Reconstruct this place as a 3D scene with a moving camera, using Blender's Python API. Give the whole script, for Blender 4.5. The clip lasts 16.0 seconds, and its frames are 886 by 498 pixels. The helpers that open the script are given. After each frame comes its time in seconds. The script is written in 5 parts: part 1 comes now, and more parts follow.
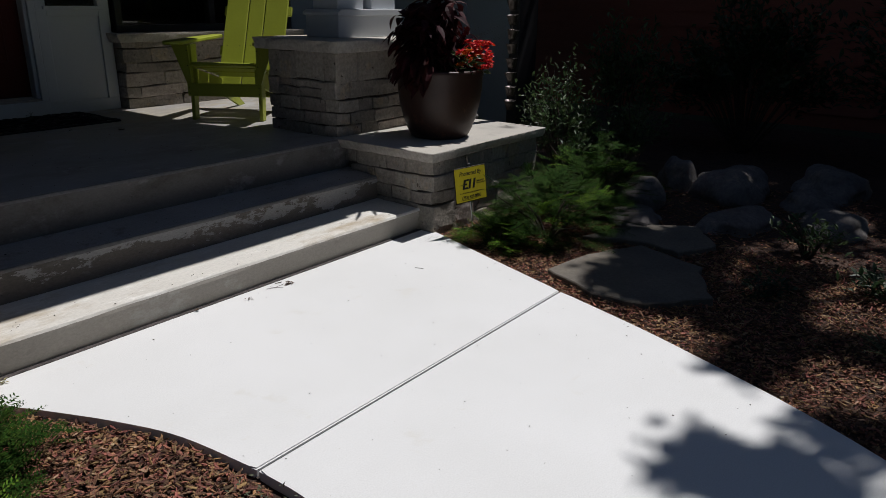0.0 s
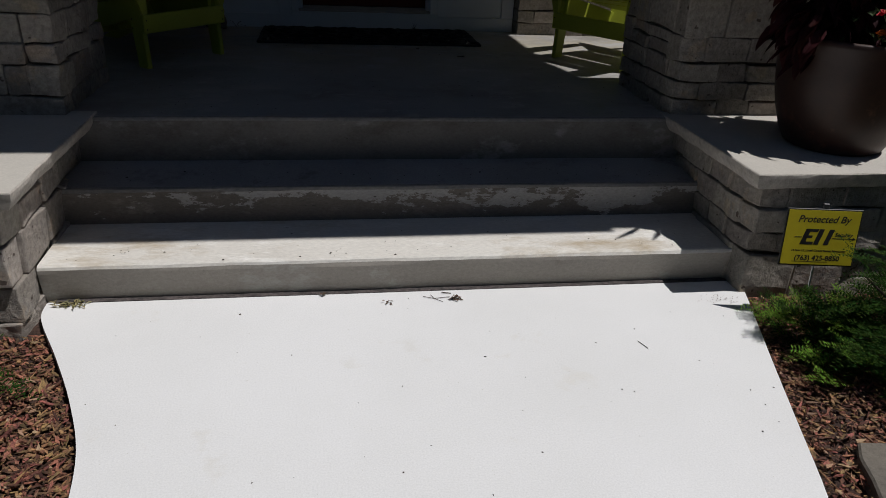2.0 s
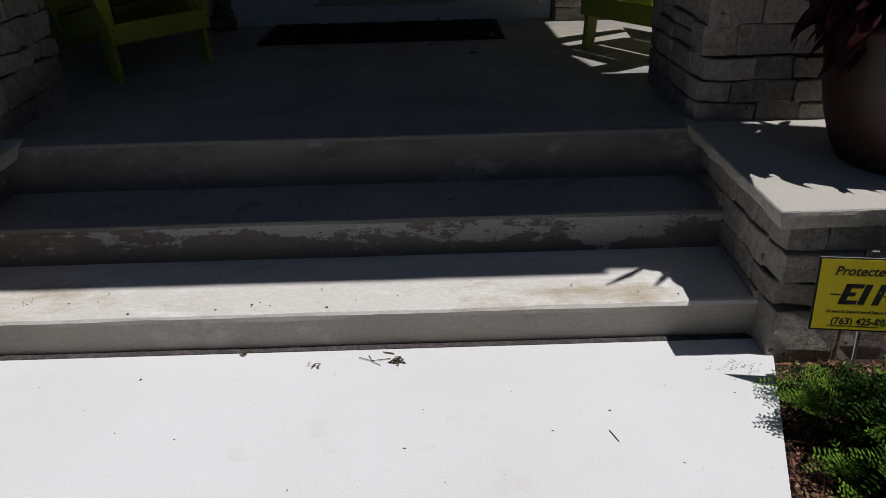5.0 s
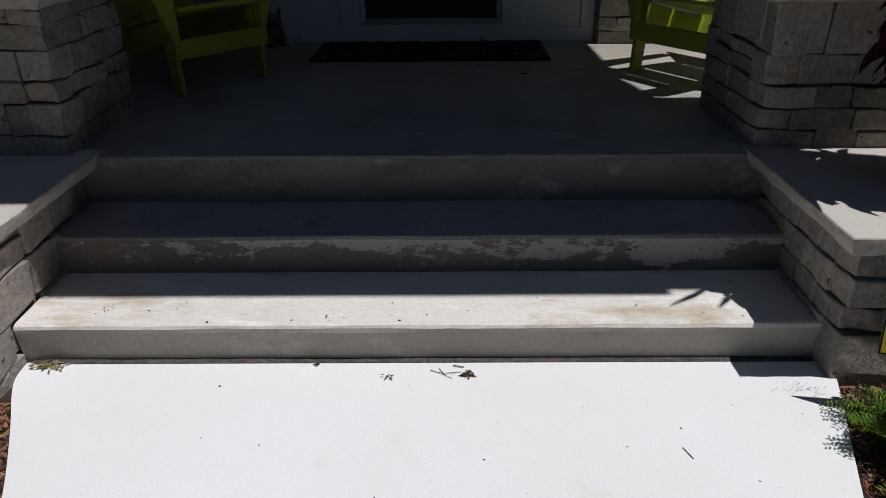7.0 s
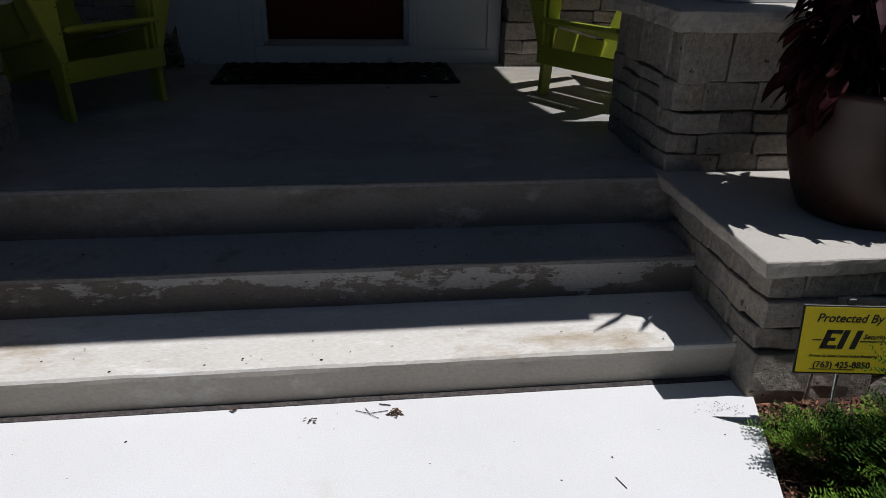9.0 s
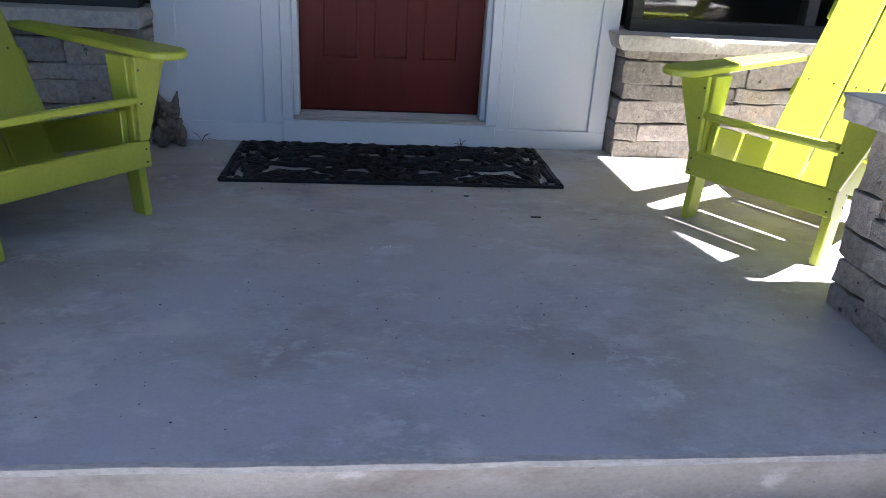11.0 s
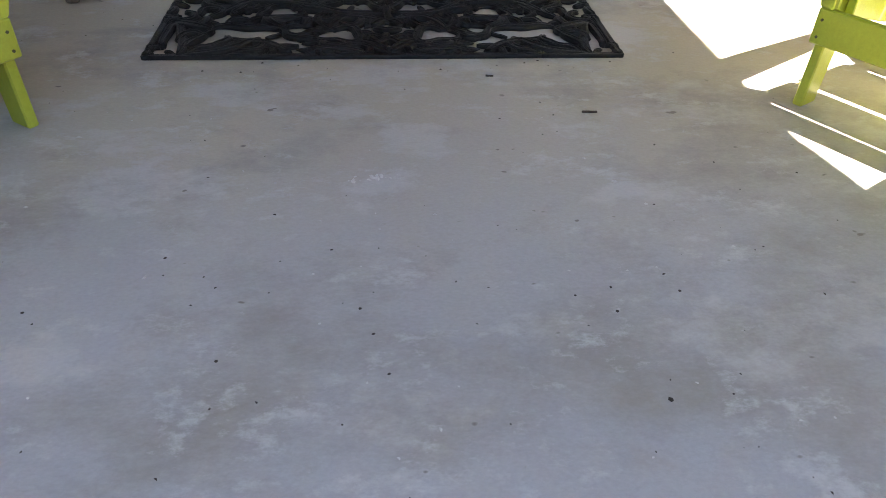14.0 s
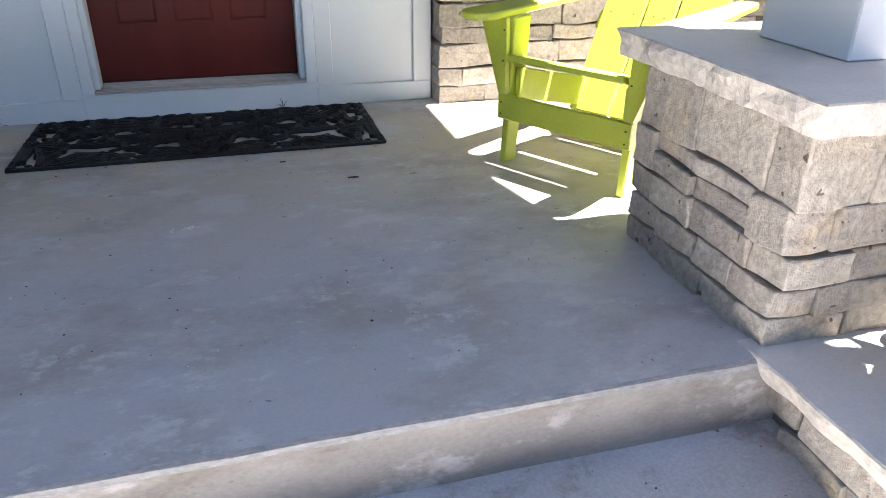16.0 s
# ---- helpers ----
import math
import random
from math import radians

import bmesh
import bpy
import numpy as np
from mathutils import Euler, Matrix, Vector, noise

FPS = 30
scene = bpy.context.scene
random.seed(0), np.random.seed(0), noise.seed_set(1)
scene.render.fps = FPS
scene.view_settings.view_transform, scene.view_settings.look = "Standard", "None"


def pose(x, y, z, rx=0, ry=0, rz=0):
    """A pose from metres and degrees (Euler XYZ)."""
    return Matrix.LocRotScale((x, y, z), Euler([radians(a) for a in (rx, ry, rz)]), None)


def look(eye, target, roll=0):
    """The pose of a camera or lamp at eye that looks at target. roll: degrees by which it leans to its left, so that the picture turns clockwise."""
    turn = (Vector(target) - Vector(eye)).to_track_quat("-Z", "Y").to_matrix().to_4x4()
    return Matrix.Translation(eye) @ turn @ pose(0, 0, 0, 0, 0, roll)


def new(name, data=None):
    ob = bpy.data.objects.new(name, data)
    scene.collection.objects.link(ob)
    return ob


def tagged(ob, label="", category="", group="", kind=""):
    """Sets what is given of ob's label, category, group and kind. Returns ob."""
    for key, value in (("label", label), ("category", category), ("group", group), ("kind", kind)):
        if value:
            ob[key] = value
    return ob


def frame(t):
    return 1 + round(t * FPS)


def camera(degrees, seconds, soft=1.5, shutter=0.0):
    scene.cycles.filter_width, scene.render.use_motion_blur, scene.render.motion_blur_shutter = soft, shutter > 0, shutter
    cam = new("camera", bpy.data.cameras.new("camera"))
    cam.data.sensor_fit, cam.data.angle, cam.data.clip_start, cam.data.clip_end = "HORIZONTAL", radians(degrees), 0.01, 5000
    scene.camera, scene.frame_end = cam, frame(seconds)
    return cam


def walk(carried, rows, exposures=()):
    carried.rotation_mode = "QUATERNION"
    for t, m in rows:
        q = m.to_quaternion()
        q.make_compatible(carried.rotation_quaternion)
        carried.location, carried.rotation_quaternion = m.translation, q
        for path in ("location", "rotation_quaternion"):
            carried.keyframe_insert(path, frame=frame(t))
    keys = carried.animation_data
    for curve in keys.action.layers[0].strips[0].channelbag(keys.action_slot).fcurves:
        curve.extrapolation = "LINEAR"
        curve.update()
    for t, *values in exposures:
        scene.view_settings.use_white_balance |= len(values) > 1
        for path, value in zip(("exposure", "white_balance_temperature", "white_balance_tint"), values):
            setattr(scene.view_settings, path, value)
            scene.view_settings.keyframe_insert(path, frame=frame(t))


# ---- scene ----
cam = camera(63.0, 16.0, soft=0.8)
EXPOSURES = [(0, -0.50, 6200, 12), (1.5, -0.62, 6200, 12), (2.5, -0.63, 6200, 12), (3.0, -0.54, 6200, 12), (5.5, -0.55, 6100, 13), (7.0, -0.44, 6050, 13), (8.5, -0.37, 6000, 13), (9.45, -0.34, 6000, 13), (10.0, 1.12, 5350, 22),
             (12.3, 4.14, 6850, 14), (13.0, 4.28, 7200, 14), (13.5, 4.46, 7300, 15), (14.5, 4.50, 7450, 17), (15.5, 4.26, 6900, 18), (16, 4.05, 6450, 16)]
PATH = [
    (0, (0.046, 0.158, 1.363), (1.546, 1.314, 0.719), 0.7),
    (0.5, (0.537, 0.144, 1.419), (1.791, 1.548, 0.744), 1.0),
    (1, (1.035, 0.208, 1.387), (1.966, 1.806, 0.627), 2.6),
    (1.5, (1.416, 0.344, 1.364), (2.036, 2.052, 0.529), 4.7),
    (2, (1.817, 0.519, 1.347), (2.125, 2.299, 0.488), 2.8),
    (2.5, (2.019, 0.653, 1.341), (2.331, 2.459, 0.54), 0.3),
    (3, (2.08, 0.788, 1.349), (2.333, 2.552, 0.439), 2.5),
    (5.3, (2.439, 1.006, 1.345), (2.41, 2.788, 0.438), -1.4),
    (5.5, (2.41, 0.998, 1.361), (2.354, 2.78, 0.455), -1.0),
    (6, (2.374, 0.999, 1.363), (2.244, 2.772, 0.447), -1.6),
    (6.5, (2.324, 0.978, 1.388), (2.276, 2.777, 0.516), -2.3),
    (7, (2.221, 0.949, 1.385), (2.206, 2.749, 0.512), -0.5),
    (7.5, (2.189, 0.956, 1.399), (2.229, 2.756, 0.527), 0.4),
    (8, (2.183, 0.95, 1.398), (2.267, 2.767, 0.567), -0.1),
    (8.5, (2.165, 0.959, 1.395), (2.392, 2.775, 0.589), 0.7),
    (9, (2.165, 1.039, 1.406), (2.415, 2.84, 0.573), 1.4),
    (9.5, (2.107, 1.317, 1.433), (2.35, 3.149, 0.67), 1.6),
    (10, (2.067, 1.622, 1.428), (2.202, 3.479, 0.698), 2.4),
    (10.2, (1.995, 1.798, 1.434), (2.189, 3.651, 0.707), 2.7),
    (12.3, (1.992, 3.08, 1.466), (2.219, 4.833, 0.531), 4.1),
    (12.5, (1.985, 3.13, 1.466), (2.208, 4.88, 0.523), 4.5),
    (13, (2.028, 3.229, 1.456), (2.116, 4.994, 0.518), 1.3),
    (13.5, (2.073, 3.277, 1.437), (2.182, 5.005, 0.435), -0.1),
    (13.9, (2.059, 3.276, 1.399), (2.22, 4.875, 0.209), 1.0),
    (14, (2.065, 3.264, 1.396), (2.243, 4.834, 0.169), 2.3),
    (14.5, (2.119, 3.206, 1.44), (2.404, 4.778, 0.236), 2.0),
    (15, (2.135, 3.048, 1.452), (2.57, 4.683, 0.386), 3.4),
    (15.5, (2.23, 2.786, 1.464), (2.634, 4.493, 0.503), 1.4),
    (16, (2.273, 2.461, 1.495), (2.762, 4.176, 0.588), 0.6),
]
walk(cam, [(t, look(eye, target, roll)) for t, eye, target, roll in PATH], EXPOSURES)


# ---------------------------------------------------------------- world and light
SUN = Vector((0.42, -0.11, 1.0)).normalized()
world = bpy.data.worlds.new("sky")
scene.world = world
world.use_nodes = True
wn = world.node_tree.nodes
sky = wn.new("ShaderNodeTexSky")
sky.sky_type = 'NISHITA'
sky.sun_disc = False
sky.dust_density, sky.ozone_density = 0.4, 1.8
sky.sun_elevation = math.asin(SUN.z)
sky.sun_rotation = math.atan2(SUN.x, SUN.y)
world.node_tree.links.new(sky.outputs[0], wn["Background"].inputs[0])
wn["Background"].inputs[1].default_value = 0.05
sun_data = bpy.data.lights.new("sun", 'SUN')
sun_data.energy, sun_data.angle, sun_data.color = 5.0, radians(0.53), (1.0, 0.96, 0.9)
sun_ob = new("sun", sun_data)
sun_ob.matrix_world = look(SUN * 30, (0, 0, 0))

# ---------------------------------------------------------------- materials


def surface(name, c1, c2, scale=3.0, rough=0.7, bump=0.2, bump_scale=60.0, fine=0.12, vary=0.0, island=0.0,
            patch=None, patch_scale=4.0, patch_at=0.55, stretch=(1, 1, 1), metal=0.0, coat=0.0, spec=0.5, bump_dist=0.01,
            pits=None, smudge=None, sweep=None, rise=None, blotch=None):
    """A procedural surface: two colours mixed by a broad noise, fine grain, optional worn patches, pits and bump."""
    m = bpy.data.materials.new(name)
    m.use_nodes = True
    nt = m.node_tree
    n, l = nt.nodes, nt.links
    bsdf = n["Principled BSDF"]
    geo = n.new("ShaderNodeNewGeometry")
    mp = n.new("ShaderNodeMapping")
    mp.inputs["Scale"].default_value = stretch
    l.new(geo.outputs["Position"], mp.inputs["Vector"])

    def noise_tex(s, detail=5.0, r=0.6):
        t = n.new("ShaderNodeTexNoise")
        t.inputs["Scale"].default_value = s
        t.inputs["Detail"].default_value = detail
        t.inputs["Roughness"].default_value = r
        l.new(mp.outputs[0], t.inputs["Vector"])
        return t

    def ramp(src, a, b):
        r = n.new("ShaderNodeMapRange")
        r.inputs["From Min"].default_value, r.inputs["From Max"].default_value = a, b
        l.new(src, r.inputs["Value"])
        return r.outputs[0]

    def mix(fac, a, b, mode='MIX'):
        x = n.new("ShaderNodeMix")
        x.data_type, x.blend_type = 'RGBA', mode
        for sock, v in ((x.inputs["Factor"], fac), (x.inputs["A"], a), (x.inputs["B"], b)):
            if isinstance(v, (int, float)):
                sock.default_value = v
            elif isinstance(v, tuple):
                sock.default_value = (*v, 1.0)
            else:
                l.new(v, sock)
        return x.outputs["Result"]

    col = mix(ramp(noise_tex(scale).outputs["Fac"], 0.35, 0.65), c1, c2)
    if sweep:      # a second tone that takes over along y, with an uneven border
        sep = n.new("ShaderNodeSeparateXYZ")
        l.new(geo.outputs["Position"], sep.inputs[0])
        wob = n.new("ShaderNodeMath")
        wob.operation = 'MULTIPLY_ADD'
        wob.inputs[1].default_value = 1.6
        l.new(noise_tex(1.3).outputs["Fac"], wob.inputs[0])
        l.new(sep.outputs["Y"], wob.inputs[2])
        col = mix(ramp(wob.outputs[0], sweep[1] + 0.8, sweep[2] + 0.8), col, sweep[0])
    if patch:
        col = mix(ramp(noise_tex(patch_scale, 8.0, 0.65).outputs["Fac"], patch_at, patch_at + 0.06), col, patch)
    if smudge:
        col = mix(ramp(noise_tex(smudge[1], 7.0, 0.72).outputs["Fac"], smudge[2], smudge[2] + 0.16), col, smudge[0])
    if blotch:
        col = mix(ramp(noise_tex(blotch[1], 9.0, 0.75).outputs["Fac"], blotch[2], blotch[2] + 0.10), col, blotch[0])
    if rise:       # paint that holds on above an uneven line
        sz = n.new("ShaderNodeSeparateXYZ")
        l.new(geo.outputs["Position"], sz.inputs[0])
        wz = n.new("ShaderNodeMath")
        wz.operation = 'MULTIPLY_ADD'
        wz.inputs[1].default_value = rise[2]
        l.new(noise_tex(rise[3], 9.0, 0.72).outputs["Fac"], wz.inputs[0])
        l.new(sz.outputs["Z"], wz.inputs[2])
        at = rise[1] + 0.5 * rise[2]
        col = mix(ramp(wz.outputs[0], at, at + 0.012), col, rise[0])
    if pits:
        col = mix(ramp(noise_tex(pits[1], 2.0, 0.5).outputs["Fac"], pits[2], pits[2] + 0.03), col, pits[0])
    grain = noise_tex(bump_scale, 6.0, 0.7)
    dark = tuple(1 - 2.2 * fine for _ in range(3))
    lite = tuple(1 + 1.0 * fine for _ in range(3))
    col = mix(1.0, col, mix(ramp(grain.outputs["Fac"], 0.3, 0.7), dark, lite), 'MULTIPLY')
    if vary or island:
        src = n.new("ShaderNodeObjectInfo").outputs["Random"] if vary else geo.outputs["Random Per Island"]
        a = vary or island
        hsv = n.new("ShaderNodeHueSaturation")
        v = n.new("ShaderNodeMapRange")
        v.inputs["To Min"].default_value, v.inputs["To Max"].default_value = 1 - a, 1 + a
        l.new(src, v.inputs["Value"])
        w = n.new("ShaderNodeMath")
        w.operation = 'MULTIPLY'
        w.inputs[1].default_value = 7.31
        l.new(src, w.inputs[0])
        f = n.new("ShaderNodeMath")
        f.operation = 'FRACT'
        l.new(w.outputs[0], f.inputs[0])
        h = n.new("ShaderNodeMapRange")
        h.inputs["To Min"].default_value, h.inputs["To Max"].default_value = 0.5 - a * 0.05, 0.5 + a * 0.05
        l.new(f.outputs[0], h.inputs["Value"])
        l.new(v.outputs[0], hsv.inputs["Value"])
        l.new(h.outputs[0], hsv.inputs["Hue"])
        l.new(col, hsv.inputs["Color"])
        col = hsv.outputs[0]
    l.new(col, bsdf.inputs["Base Color"])
    bsdf.inputs["Roughness"].default_value = rough
    bsdf.inputs["Metallic"].default_value = metal
    bsdf.inputs["Coat Weight"].default_value = coat
    bsdf.inputs["Specular IOR Level"].default_value = spec
    if bump:
        bp = n.new("ShaderNodeBump")
        bp.inputs["Strength"].default_value = bump
        bp.inputs["Distance"].default_value = bump_dist
        l.new(grain.outputs["Fac"], bp.inputs["Height"])
        l.new(bp.outputs[0], bsdf.inputs["Normal"])
    return m


def leafy(name, c1, c2, island=0.35, rough=0.5, thin=0.25, spec=0.4):
    """Thin foliage: reflected and transmitted light."""
    m = surface(name, c1, c2, 6.0, rough, 0.0, 40.0, 0.1, island=island, spec=spec)
    nt = m.node_tree
    bsdf = nt.nodes["Principled BSDF"]
    tr = nt.nodes.new("ShaderNodeBsdfTranslucent")
    mx = nt.nodes.new("ShaderNodeMixShader")
    mx.inputs[0].default_value = thin
    nt.links.new(bsdf.inputs["Base Color"].links[0].from_socket, tr.inputs["Color"])
    nt.links.new(bsdf.outputs[0], mx.inputs[1])
    nt.links.new(tr.outputs[0], mx.inputs[2])
    nt.links.new(mx.outputs[0], nt.nodes["Material Output"].inputs["Surface"])
    return m


WALK = surface("walk_concrete", (0.77, 0.77, 0.765), (0.73, 0.73, 0.72), 1.4, 0.85, 0.12, 180.0, 0.05,
               patch=(0.71, 0.70, 0.67), patch_scale=2.2, patch_at=0.62, pits=((0.55, 0.53, 0.48), 120.0, 0.74), smudge=((0.66, 0.63, 0.56), 5.0, 0.66))
STEP = surface("step_concrete", (0.71, 0.685, 0.63), (0.64, 0.61, 0.555), 3.0, 0.85, 0.2, 120.0, 0.07,
               patch=(0.77, 0.75, 0.70), patch_scale=7.0, patch_at=0.56, stretch=(0.4, 1, 1), pits=((0.30, 0.26, 0.20), 60.0, 0.755), smudge=((0.46, 0.385, 0.28), 3.6, 0.525), blotch=((0.80, 0.78, 0.74), 9.0, 0.60))
# Dark base holds the riser's shade; the flaking paint over it is wear.
RISER = surface("worn_shaded_riser", (0.20, 0.175, 0.15), (0.155, 0.137, 0.118), 2.5, 0.85, 0.3, 130.0, 0.12,
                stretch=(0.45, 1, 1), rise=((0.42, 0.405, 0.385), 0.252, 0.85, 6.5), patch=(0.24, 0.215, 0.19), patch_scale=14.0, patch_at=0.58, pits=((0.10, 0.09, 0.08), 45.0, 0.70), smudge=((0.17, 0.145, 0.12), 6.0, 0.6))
# sweep: tan by the door; part stain, part sky-light falloff put into colour.
PORCH = surface("porch_concrete", (0.365, 0.36, 0.355), (0.325, 0.322, 0.325), 0.9, 0.55, 0.06, 140.0, 0.045,
                patch=(0.41, 0.40, 0.385), patch_scale=3.4, patch_at=0.54, pits=((0.17, 0.15, 0.13), 24.0, 0.735), smudge=((0.265, 0.248, 0.228), 2.1, 0.48), stretch=(0.75, 1.1, 1), blotch=((0.42, 0.415, 0.405), 9.0, 0.555),
                sweep=((0.385, 0.35, 0.285), 4.3, 5.3))
STONE = surface("limestone", (0.375, 0.332, 0.283), (0.308, 0.28, 0.248), 5.0, 0.9, 0.8, 42.0, 0.19, vary=0.22,
                patch=(0.39, 0.32, 0.245), patch_scale=5.0, patch_at=0.57, bump_dist=0.014, pits=((0.104, 0.08, 0.064), 30.0, 0.70), smudge=((0.25, 0.23, 0.215), 9.0, 0.57))
CAPSTONE = surface("cap_limestone", (0.50, 0.46, 0.405), (0.42, 0.385, 0.345), 3.0, 0.9, 0.6, 40.0, 0.14,
                   patch=(0.47, 0.44, 0.40), patch_scale=9.0, patch_at=0.6, bump_dist=0.01, smudge=((0.42, 0.385, 0.34), 4.0, 0.62))
CAP_TOP = surface("sawn_limestone", (0.52, 0.49, 0.435), (0.465, 0.44, 0.395), 2.5, 0.85, 0.12, 120.0, 0.05,
                  patch=(0.43, 0.405, 0.36), patch_scale=5.0, patch_at=0.6, pits=((0.40, 0.36, 0.30), 60.0, 0.73))
MORTAR = surface("mortar", (0.15, 0.125, 0.105), (0.10, 0.085, 0.074), 12.0, 0.95, 0.5, 90.0, 0.15)
WHITE = surface("white_paint", (0.60, 0.625, 0.65), (0.575, 0.60, 0.625), 1.5, 0.5, 0.015, 90.0, 0.012,
                patch=(0.555, 0.575, 0.585), patch_scale=3.0, patch_at=0.66, smudge=((0.47, 0.465, 0.44), 2.2, 0.66))
TRIM_WOOD = surface("weathered_threshold", (0.52, 0.47, 0.42), (0.42, 0.375, 0.33), 8.0, 0.7, 0.3, 60.0, 0.15, stretch=(0.2, 3, 3))
RED = surface("red_door_paint", (0.105, 0.0125, 0.008), (0.085, 0.010, 0.0065), 2.0, 0.5, 0.08, 70.0, 0.06, stretch=(3, 3, 0.4), spec=0.25)
LIME = surface("lime_paint", (0.36, 0.405, 0.040), (0.325, 0.362, 0.036), 3.0, 0.42, 0.08, 90.0, 0.05,
               patch=(0.29, 0.32, 0.051), patch_scale=5.0, patch_at=0.66)
SCREW = surface("screw", (0.10, 0.10, 0.06), (0.07, 0.07, 0.04), 20.0, 0.5, 0.0, metal=0.6)
RUBBER = surface("black_rubber", (0.008, 0.008, 0.0085), (0.013, 0.0125, 0.012), 5.0, 0.5, 0.35, 120.0, 0.2, spec=0.25)
POT = surface("glazed_brown", (0.050, 0.022, 0.014), (0.033, 0.016, 0.012), 3.0, 0.45, 0.1, 25.0, 0.12,
              patch=(0.095, 0.045, 0.03), patch_scale=5.0, patch_at=0.6, spec=0.4)
SOIL = surface("soil", (0.05, 0.035, 0.025), (0.03, 0.022, 0.016), 20.0, 0.95, 0.6, 60.0, 0.2)
MULCHBED = surface("mulch_bed", (0.10, 0.052, 0.034), (0.055, 0.030, 0.022), 14.0, 0.95, 1.0, 50.0, 0.25, bump_dist=0.02)
CHIP = surface("bark_chip", (0.325, 0.153, 0.078), (0.156, 0.078, 0.0468), 30.0, 0.85, 0.4, 150.0, 0.25, island=0.7)
CHIP_PALE = surface("pale_chip", (0.42, 0.28, 0.17), (0.28, 0.17, 0.095), 30.0, 0.85, 0.4, 150.0, 0.2, island=0.35)
EARTH = surface("lawn", (0.05, 0.075, 0.025), (0.07, 0.06, 0.035), 0.8, 0.95, 0.6, 30.0, 0.2)
FLAG = surface("flagstone", (0.19, 0.165, 0.13), (0.135, 0.12, 0.10), 3.0, 0.85, 0.35, 60.0, 0.12)
BOULDER = surface("boulder", (0.20, 0.178, 0.168), (0.135, 0.122, 0.117), 4.0, 0.9, 0.7, 30.0, 0.18, bump_dist=0.02,
                  patch=(0.25, 0.205, 0.18), patch_scale=7.0, patch_at=0.58)
BLUE = surface("blue_siding", (0.24, 0.31, 0.36), (0.22, 0.28, 0.325), 2.0, 0.6, 0.08, 60.0, 0.05)
BROWN = surface("brown_red_siding", (0.32, 0.09, 0.052), (0.27, 0.075, 0.045), 2.0, 0.7, 0.2, 40.0, 0.1, stretch=(1, 0.3, 3))
ROOF = surface("roof_shingle", (0.07, 0.065, 0.06), (0.05, 0.047, 0.045), 6.0, 0.9, 0.5, 30.0, 0.2)
# Ceiling and eaves stay out of view; dark colour chosen to cut bounced light.
SOFFIT = surface("low_bounce_soffit", (0.10, 0.072, 0.05), (0.075, 0.055, 0.04), 2.0, 0.7, 0.1, 50.0, 0.05)
DARKFRAME = surface("dark_frame", (0.03, 0.03, 0.032), (0.022, 0.022, 0.024), 5.0, 0.5, 0.0)
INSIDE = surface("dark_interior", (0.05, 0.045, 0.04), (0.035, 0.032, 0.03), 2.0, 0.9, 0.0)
COPPER = surface("dark_copper", (0.10, 0.085, 0.08), (0.06, 0.052, 0.05), 12.0, 0.4, 0.1, 60.0, 0.15, metal=0.8)
STEEL = surface("steel", (0.5, 0.5, 0.5), (0.4, 0.4, 0.4), 12.0, 0.35, 0.0, metal=0.9)
YELLOW = surface("sign_yellow", (0.48, 0.40, 0.015), (0.44, 0.36, 0.015), 4.0, 0.45, 0.02, 60.0, 0.03)
BLACK = surface("sign_black", (0.012, 0.012, 0.012), (0.016, 0.015, 0.015), 8.0, 0.5, 0.0)
STATUE = surface("cast_stone", (0.20, 0.16, 0.118), (0.115, 0.094, 0.073), 18.0, 0.9, 0.6, 60.0, 0.2)
BARK = surface("bark", (0.09, 0.065, 0.05), (0.06, 0.045, 0.035), 10.0, 0.95, 0.8, 25.0, 0.25)
DEBRIS = surface("dry_leaf", (0.13, 0.075, 0.04), (0.07, 0.045, 0.03), 40.0, 0.9, 0.3, 120.0, 0.2, island=0.5)
SPECK = surface("dark_speck", (0.035, 0.028, 0.022), (0.05, 0.035, 0.028), 40.0, 0.9, 0.0, island=0.5)
CAULK = surface("joint_filler", (0.12, 0.10, 0.095), (0.05, 0.045, 0.042), 30.0, 0.95, 0.5, 90.0, 0.3)
YEW = leafy("yew_needles", (0.036, 0.076, 0.010), (0.016, 0.041, 0.006), 0.6, 0.8, 0.10, 0.08)
YEW_TIP = leafy("yew_new_growth", (0.165, 0.265, 0.032), (0.105, 0.20, 0.022), 0.3, 0.75, 0.2, 0.1)
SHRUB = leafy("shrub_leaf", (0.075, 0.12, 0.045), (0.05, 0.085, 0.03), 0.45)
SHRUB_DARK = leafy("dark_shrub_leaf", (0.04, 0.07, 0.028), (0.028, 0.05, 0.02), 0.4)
TREE_LEAF = leafy("tree_leaf", (0.05, 0.09, 0.03), (0.035, 0.065, 0.022), 0.4)
COLEUS = leafy("burgundy_leaf", (0.050, 0.009, 0.011), (0.022, 0.005, 0.007), 0.5, 0.65, 0.15, 0.15)
RED_PETAL = leafy("red_petal", (0.75, 0.03, 0.02), (0.62, 0.02, 0.015), 0.25)
ORANGE_PETAL = leafy("orange_petal", (0.75, 0.20, 0.02), (0.65, 0.14, 0.015), 0.25)
GREY_LEAF = leafy("grey_groundcover", (0.16, 0.18, 0.12), (0.11, 0.135, 0.08), 0.3)

DRY_LEAF = leafy("dry_weed_leaf", (0.30, 0.25, 0.12), (0.14, 0.14, 0.06), 0.5)

GLASS = bpy.data.materials.new("window_glass")
GLASS.use_nodes = True
gb = GLASS.node_tree.nodes["Principled BSDF"]
gb.inputs["Base Color"].default_value = (0.9, 0.95, 0.95, 1)
